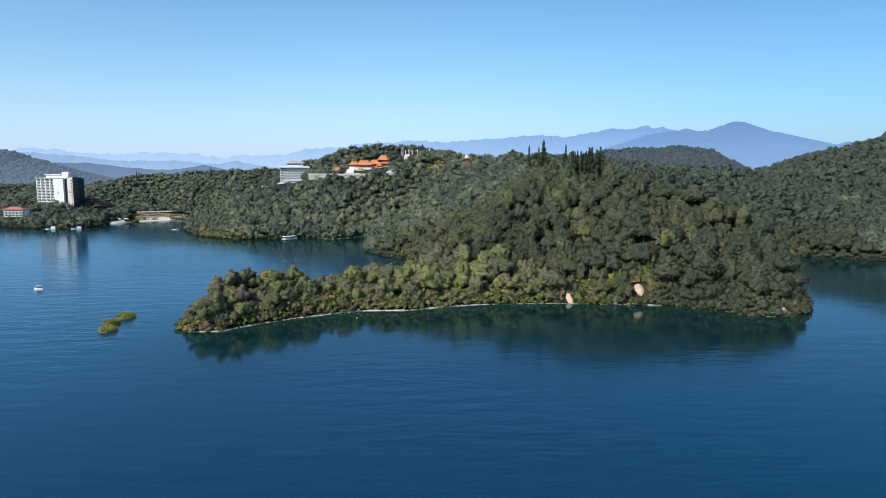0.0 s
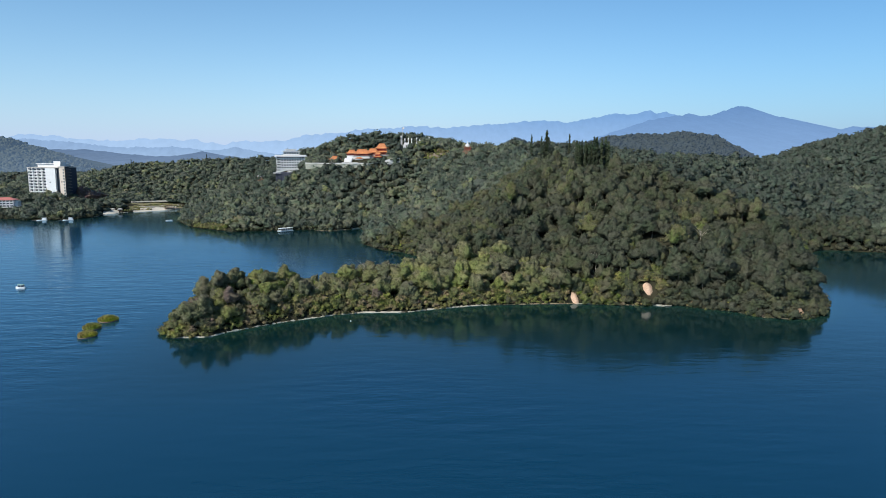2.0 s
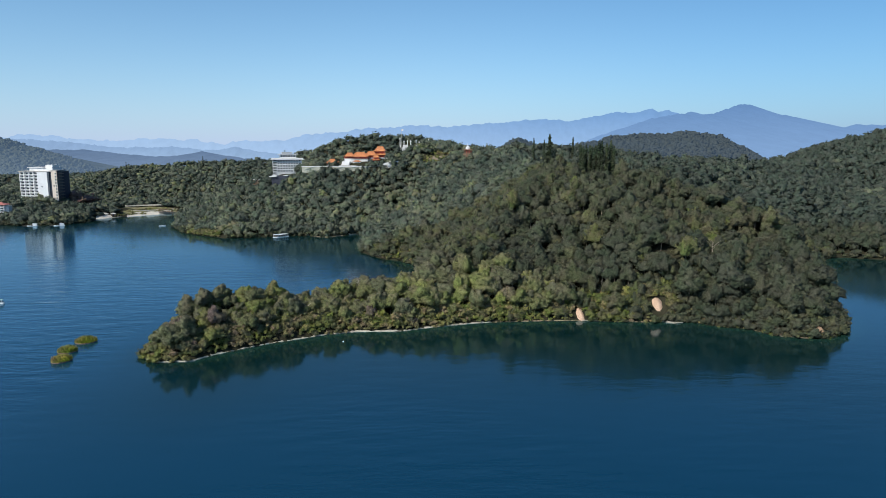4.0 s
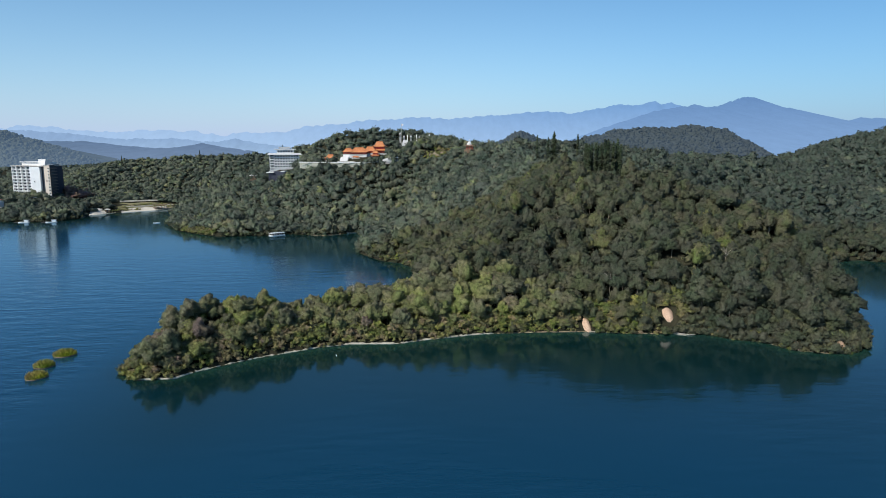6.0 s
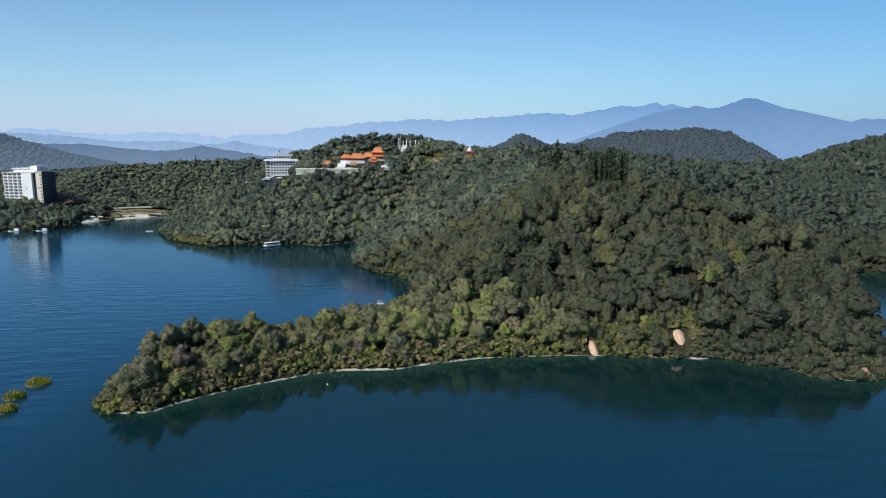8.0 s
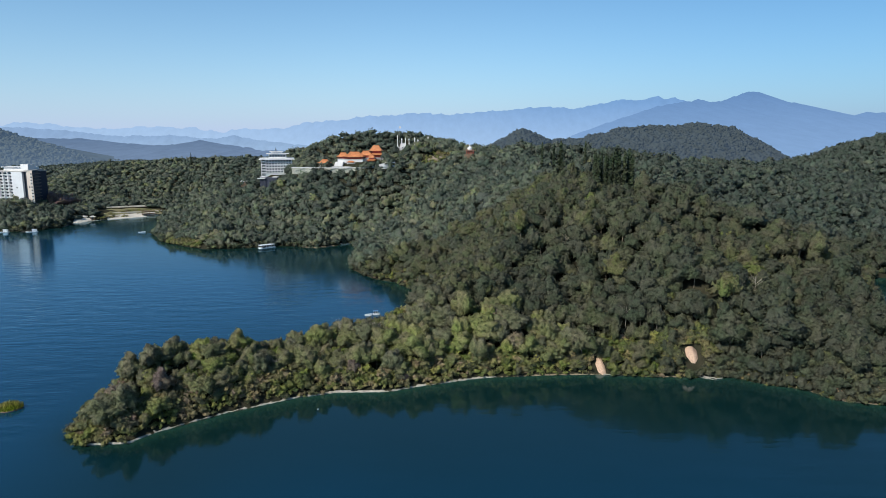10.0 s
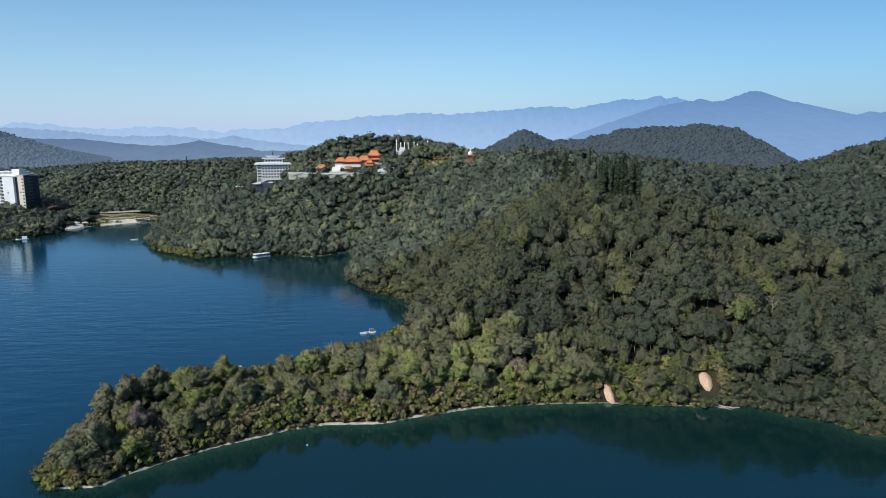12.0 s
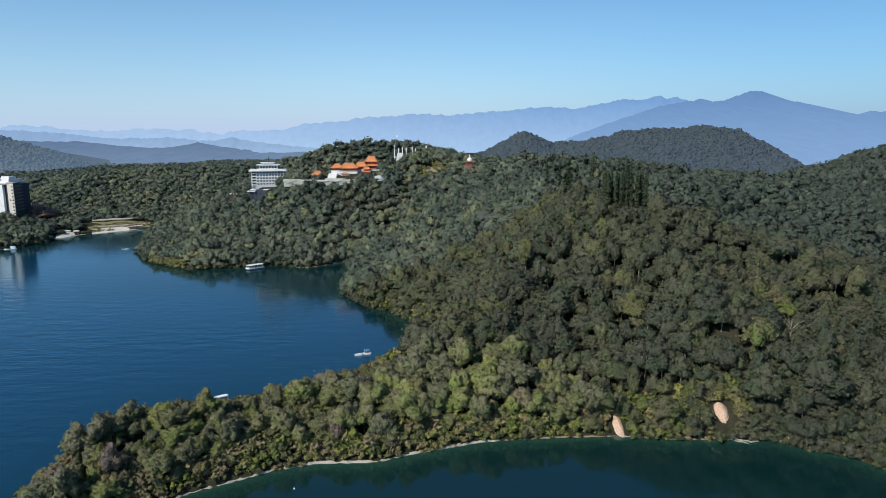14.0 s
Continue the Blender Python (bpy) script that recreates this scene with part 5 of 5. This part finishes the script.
def small_roof(x0, y0, z0, w, d, label, name="hut"):
    t = thing(name, pose(x0, y0, z0, 0, 0, 12), label, "hut")
    part("wall", solid((-w * 0.45, w * 0.45, -d * 0.45, d * 0.45, -5, 2.4)), timber, t, "brown timber walls")
    part("roof", curved_roof(w, d, 1.3, 0.05, 8), white_wall, t, "low white roof").location.z = 2.4
    part("door", solid((-0.6, 0.6, -d * 0.45 - 0.1, -d * 0.45, 0, 2.1)), glass, t)
    return t


tall_hotel()
guesthouse()
annex()
stone_wall()
court()
temple_hall(-86.5, 941, 81.5, -6, 13.5, 10, 2.8, 4.4, "small orange-roofed temple hall with red walls")
temple_hall(-72.5, 940, 81, -6, 23, 13, 3.0, 5.6, "long orange-roofed front hall of the temple")
temple_hall(-58.5, 944, 82.5, -6, 16, 12, 3.2, 5.0, "orange-roofed middle temple hall")
temple_hall(-46.5, 950, 82.6, -6, 21, 14, 3.6, 6.2, "large two-tiered orange-roofed main temple hall", 2)
temple_hall(-51, 929, 77.5, -6, 11, 8, 2.6, 3.2, "small orange-roofed gate hall before the temple", 2, 4)
temple_hall(-110, 944, 73.4, -6, 13, 10, 3.0, 4.0, "free-standing orange-roofed pavilion near the temple", 1, 4)
temple_hall(-31, 936, 80, -10, 9, 7, 3.4, 2.6, "low orange-roofed gallery beside the main hall", 1, 4)
monument()
for px_, py_, h_ in ((-20.5, 1000, 15.5), (-15.0, 999, 11.8), (-10.2, 999, 12.2), (-5.4, 999, 11.8), (2.2, 1000, 12.6), (6.4, 1001, 10.4), (20, 1003, 14)):
    pillar(px_, py_, 94.5, h_)
flag = thing("flagpole", pose(-18.5, 1003, 94), "tall thin pole with a pale banner", "flagpole")
part("pole", solid((-0.16, 0.16, -0.16, 0.16, -2, 28)), concrete, flag)
part("banner", solid((0.16, 2.6, -0.05, 0.05, 25.5, 28)), white_wall, flag, "pale banner")
stupa()
lake_house()
small_roof(-215, 962, 51.0, 9, 5, "small white-roofed hut among trees")
small_roof(414, 788, 63.5, 8, 6, "small white building on the wooded saddle")


# ---- the small bay ----
sand = material("pale_sand", (0.58, 0.53, 0.45), 0.95, 0.1, size=1.2, vary=0.15, bump=0.2)


def bay():
    t = thing("boat_ramp", pose(0, 0, 0), "pale concrete ramp and terraces at the small bay", "boat ramp")
    bm = bmesh.new()
    line = [(-408, 1004), (-392, 1018), (-374, 1034), (-358, 1050)]
    for (ax, ay), (bx, by) in zip(line, line[1:]):
        v = [bm.verts.new(p) for p in ((ax + 2, ay - 3, -0.5), (bx + 2, by - 3, -0.5), (bx - 5, by + 13, 4.2), (ax - 5, ay + 11, 3.8), (ax - 5, ay + 14, 0.5), (bx - 5, by + 15, 0.5))]
        bm.faces.new((v[0], v[1], v[2], v[3]))
        bm.faces.new((v[3], v[2], v[5], v[4]))
    part("ramp", bm, sand, t, "sunlit pale concrete slope")
    for (ax, ay), (bx, by), z in (((-424, 1028), (-358, 1066), 5.6), ((-432, 1058), (-352, 1090), 11.5)):
        bm = bmesh.new()
        nx, ny = -(by - ay), bx - ax
        m = math.hypot(nx, ny)
        nx, ny = nx / m * 3.0, ny / m * 3.0
        low = z - 1.8
        v = [bm.verts.new(p) for p in ((ax, ay, low), (bx, by, low), (bx, by, z), (ax, ay, z), (ax + nx, ay + ny, z), (bx + nx, by + ny, z), (ax + nx, ay + ny, low), (bx + nx, by + ny, low))]
        for f in ((0, 1, 2, 3), (3, 2, 5, 4), (4, 5, 7, 6), (0, 3, 4, 6), (1, 7, 5, 2)):
            bm.faces.new([v[k] for k in f])
        part("retaining_wall", bm, sand, t, "pale terrace path on a low wall")
    d = thing("landing_stage", pose(-366, 1044, 1.6, 0, 0, 30), "brown timber landing stage with roof", "landing stage")
    part("deck", solid((-12, 8, -4, 3, 1.6, 2.1)), timber, d)
    part("roof", solid((-10, 6, -4, 3, 5.0, 5.5)), timber, d)
    for k in range(5):
        part("post", solid((-11 + k * 4.4, -10.6 + k * 4.4, -3.6, -3.2, -3, 5.0)), timber, d)
    for px_, py_, w, lab in ((-423.5, 998, 2.8, "small pale shed near the bay's shore"), (-436, 999, 4.2, "larger grey shed beside the bay's sandy point")):
        h = thing("shed", pose(px_, py_, 2.4, 0, 0, 20), lab, "shed", "sheds at the small bay")
        part("wall", solid((-w, w, -3, 3, -3, 2.6)), concrete if w > 3 else timber, h)
        part("roof", curved_roof(w * 2 + 1.6, 8, 1.3, 0.0, 6), concrete, h, "low grey roof").location.z = 2.6
        part("door", solid((-0.8, 0.8, -3.08, -3, -0.4, 1.9)), dark_wall, h)


bay()
dry_grass = material("dry_grass", (0.20, 0.17, 0.09), 0.95, 0.1, size=2.0, vary=0.3, bump=0.3, second=(0.10, 0.11, 0.05))
earth_patch("sand_spit", "pale sandy spit at the small bay", -431, 984, 9, 17, 12, sand, 0.5)
earth_patch("bay_bank_1", "brown dry grass bank behind the bay", -402, 1030, 26, 17, 8, dry_grass, 0.5)
earth_patch("bay_lawn", "mown green and brown slope between the terrace paths", -394, 1058, 42, 17, 10, material("mown_grass", (0.15, 0.15, 0.075), 0.95, 0.1, size=3.0, vary=0.3, bump=0.3, second=(0.21, 0.17, 0.11)), 0.45)
earth_patch("bay_bank_2", "brown dry grass bank behind the landing stage", -372, 1062, 18, 12, 9, dry_grass, 0.5)


# ---- boats and floats ----
def hull(bm, length, wide, high):
    n = 9
    rows = []
    for k in range(n):
        u = k / (n - 1)
        w = wide / 2 * (1 - max(0, (u - 0.55) / 0.45) ** 2.2 * 0.95)
        z = high * (1 + 0.35 * u * u)
        x0 = (u - 0.5) * length
        rows.append([bm.verts.new(p) for p in ((x0, -w, z), (x0, -w * 0.7, -0.3), (x0, w * 0.7, -0.3), (x0, w, z))])
    for a, b in zip(rows, rows[1:]):
        for k in range(4):
            bm.faces.new((a[k], b[k], b[(k + 1) % 4], a[(k + 1) % 4]))
    bm.faces.new(rows[0])
    bm.faces.new(rows[-1][::-1])
    return bm


def tour_boat(x0, y0, turn, length, label, roof_mat, cabin=True):
    t = thing("boat", pose(x0, y0, 0.05, 0, 0, turn), label, "boat")
    wide = length * 0.3
    part("hull", hull(bmesh.new(), length, wide, 0.9), boat_white, t)
    if cabin:
        part("cabin", solid((-length * 0.34, length * 0.2, -wide * 0.36, wide * 0.36, 0.9, 1.9)), glass, t, "dark glazed cabin")
        for sx in (-0.34, -0.08, 0.2):
            for sy in (-0.38, 0.38):
                part("post", solid((length * sx - 0.06, length * sx + 0.06, wide * sy - 0.06, wide * sy + 0.06, 0.9, 2.5)), boat_white, t)
        part("canopy", solid((-length * 0.4, length * 0.26, -wide * 0.46, wide * 0.46, 2.4, 2.7)), roof_mat, t, "flat canopy")
    else:
        part("deck", solid((-length * 0.4, length * 0.2, -wide * 0.3, wide * 0.3, 0.6, 0.95)), dark_deck, t)
    return t


def house_raft(x0, y0, turn, length, label):
    t = thing("house_raft", pose(x0, y0, 0, 0, 0, turn), label, "houseboat")
    w = length * 0.36
    part("raft", solid((-length / 2, length / 2, -w / 2, w / 2, -0.3, 0.5)), boat_white, t, "pale floating deck")
    for k in range(6):
        px_ = -length * 0.42 + k * length * 0.168
        for sy in (-0.42, 0.42):
            part("post", solid((px_ - 0.12, px_ + 0.12, w * sy - 0.12, w * sy + 0.12, 0.5, 2.9)), boat_white, t)
    part("cabin", solid((-length * 0.3, length * 0.36, -w * 0.3, w * 0.3, 0.5, 2.6)), dark_deck, t, "dark shaded cabin")
    part("roof", solid((-length * 0.46, length * 0.46, -w * 0.5, w * 0.5, 2.9, 3.25)), boat_white, t, "flat white roof")
    part("rail", solid((-length / 2, length / 2, -w / 2, -w / 2 + 0.1, 1.2, 1.35)), boat_white, t)
    return t


def cabin_boat(x0, y0, turn, label):
    t = thing("boat", pose(x0, y0, 0.05, 0, 0, turn), label, "boat", "moored cabin boats")
    part("hull", hull(bmesh.new(), 12.5, 3.0, 0.6), boat_white, t, "low pale hull")
    part("deck", solid((-5.6, 3.6, -1.1, 1.1, 0.5, 0.72)), dark_deck, t, "grey deck")
    part("cabin", solid((-5.2, -0.6, -1.3, 1.3, 0.6, 3.0)), boat_white, t, "white cabin")
    part("window", solid((-4.6, -1.2, -1.36, -1.3, 1.8, 2.5)), glass, t)
    part("roof", solid((-5.6, -0.2, -1.6, 1.6, 3.0, 3.25)), boat_white, t)
    part("rail", solid((-0.2, 4.4, -1.2, -1.12, 1.3, 1.4), (-0.2, -0.12, -1.2, -1.12, 0.7, 1.3), (2.0, 2.08, -1.2, -1.12, 0.7, 1.3), (4.32, 4.4, -1.2, -1.12, 0.7, 1.3)), concrete, t)


house_raft(-147.5, 770, 38, 16.5, "white-roofed houseboat moored by the wooded bank")
cabin_boat(-476, 892, 190, "small white cabin boat moored off the bank")
cabin_boat(-444, 893, 196, "small white cabin boat beside a jetty")
for fx, fy, turn in ((-483, 893, 6), (-451, 894, 8), (-163, 771, 5)):
    f = thing("jetty", pose(fx, fy, 0, 0, 0, turn), "low floating grey jetty", "jetty")
    part("deck", solid((-5, 5, -0.9, 0.9, -0.2, 0.35)), dark_deck, f)
house_raft(-88.6, 450, 35, 6.5, "white-roofed floating hut behind the spit")
house_raft(-96.8, 449, 20, 4.5, "small white-roofed floating hut behind the spit")
tour_boat(-29.5, 513, 8, 4.6, "white motorboat drifting in the cove", boat_white, False)
tour_boat(-24.8, 514.6, 4, 4.6, "dark low boat beside a white motorboat", boat_blue, True)
tour_boat(-261, 464, 182, 6, "small tour boat with pale green canopy", material("green_canopy", (0.32, 0.50, 0.46), 0.6, 0.3, size=1))
tour_boat(-314, 882, 12, 8, "small white boat out in the bay", boat_white, False)
float_ = thing("buoy", pose(-41, 371, 0.1), "small white float on the water", "buoy")
bm = bmesh.new()
bmesh.ops.create_uvsphere(bm, u_segments=10, v_segments=8, radius=0.28)
part("body", bm, boat_white, float_)
part("mast", solid((-0.04, 0.04, -0.04, 0.04, 0.2, 0.6)), boat_white, float_)


def boat_wake(x0, y0, length):
    """The long smooth trail behind a moving boat."""
    bm = bmesh.new()
    rows = []
    for k in range(40):
        u = k / 39
        x1, y1 = x0 + 4 + u * length, y0 + 0.08 * length * u * u
        w, h = 1.3 + 1.8 * u, 0.07 * (1 - u) ** 0.5 + 0.015
        rows.append([bm.verts.new((x1, y1 + d * w, z)) for d, z in ((-1, -0.01), (-0.35, h), (0.35, h), (1, -0.01))])
    for a, b in zip(rows, rows[1:]):
        for k in range(3):
            bm.faces.new((a[k], b[k], b[k + 1], a[k + 1]))
    tagged(part("water_wake", bm, water_mat, None), "low smooth wake trailing behind a boat", "water", kind="structure")


boat_wake(-261, 464, 60)


def reed_island(x0, y0, turn, rx, ry, seed):
    """A floating raft overgrown with reeds and grasses."""
    rng = np.random.default_rng(seed)
    t = thing("reed_island", pose(x0, y0, 0, 0, 0, turn), "floating island overgrown with yellow-green reeds", "floating island", "floating reed islands")
    bm = bmesh.new()
    low = [bm.verts.new((rx * 1.02 * math.cos(a), ry * 1.02 * math.sin(a), -0.3)) for a in np.linspace(0, math.tau, 24, endpoint=False)]
    up = [bm.verts.new((rx * math.cos(a) * 0.97, ry * math.sin(a) * 0.97, 0.45)) for a in np.linspace(0, math.tau, 24, endpoint=False)]
    for k in range(24):
        bm.faces.new((low[k], low[(k + 1) % 24], up[(k + 1) % 24], up[k]))
    bm.faces.new(up)
    part("raft", bm, timber, t, "brown matted raft")
    n = 900
    r, a = np.sqrt(rng.uniform(0, 1, n)), rng.uniform(0, math.tau, n)
    px_, py_ = r * np.cos(a) * rx, r * np.sin(a) * ry
    h = (1.5 - 0.8 * r**3) * rng.uniform(0.6, 1.4, n) * 1.6
    b = rng.uniform(0, math.tau, n)
    lean = rng.normal(size=(n, 2)) * 0.35
    root = np.stack([px_, py_, np.full(n, 0.3)], -1)
    side = np.stack([np.cos(b), np.sin(b), b * 0], -1) * 0.26
    tip = root + np.stack([lean[:, 0], lean[:, 1], h], -1)
    v = np.stack([root - side, root + side, tip], 1).reshape(-1, 3)
    part("reeds", mesh_of("reeds", v, np.arange(n * 3).reshape(-1, 3), [reed]), None, t, "yellow-green reeds")


reed_island(-168, 378, 20, 4.9, 4.0, 1)
reed_island(-169.0, 362.2, 25, 4.2, 3.5, 2)
reed_island(-164.6, 348.0, 40, 4.3, 3.5, 3)


def fallen_log(x0, y0, turn, length, tilt):
    t = thing("log", pose(x0, y0, 0.35, 0, tilt, turn), "bleached fallen tree trunk lying in the shallows", "log", "fallen logs")
    bm = bmesh.new()
    bmesh.ops.create_cone(bm, cap_ends=True, segments=8, radius1=0.32, radius2=0.16, depth=length, matrix=Matrix.Rotation(radians(90), 4, "Y"))
    part("stem", bm, pale_stone, t)
    bm = bmesh.new()
    bmesh.ops.create_cone(bm, cap_ends=True, segments=6, radius1=0.12, radius2=0.04, depth=1.8, matrix=Matrix.Translation((length * 0.2, 0.2, 0.7)) @ Matrix.Rotation(radians(30), 4, "Y"))
    part("branch", bm, pale_stone, t)


for lx, ly, lt, ll, tl in ((131, 398.6, -35, 7, 4), (133.5, 398.2, -48, 8, 6), (136, 397.4, -20, 6, 2), (90, 403.8, 12, 6, 3), (94, 403.2, -8, 5, 2), (139, 396.4, 15, 4, 2)):
    fallen_log(lx, ly, lt, ll, tl)


# ---- bare pale trees on the slopes ----
def dead_tree(x0, y0, h, turn):
    t = thing("bare_tree", pose(x0, y0, float(ground(x0, y0)) - 0.3, 0, 0, turn), "leafless pale grey tree among the green canopy", "tree", "bare pale trees")
    tv, tf = trunk_mesh(h, 0.15, 0.5, int(turn), 11)
    part("trunk", mesh_of("trunk", tv, tf, [pale_stone], None, None, np.ones(len(tf), bool)), None, t)


for dx, dy, dh, dt in ((114, 454, 11, 10), (124, 452, 11.5, 200), (60, 446, 10, 40), (-38, 428, 13, 300), (-20, 426, 11, 160),
                       (150, 470, 14, 20), (90, 500, 13, 80), (-8, 418, 10, 220), (105, 430, 12, 260), (40, 520, 13, 330), (171, 430, 14, 100), (-62, 392, 9, 15)):
    dead_tree(dx, dy, dh, dt)
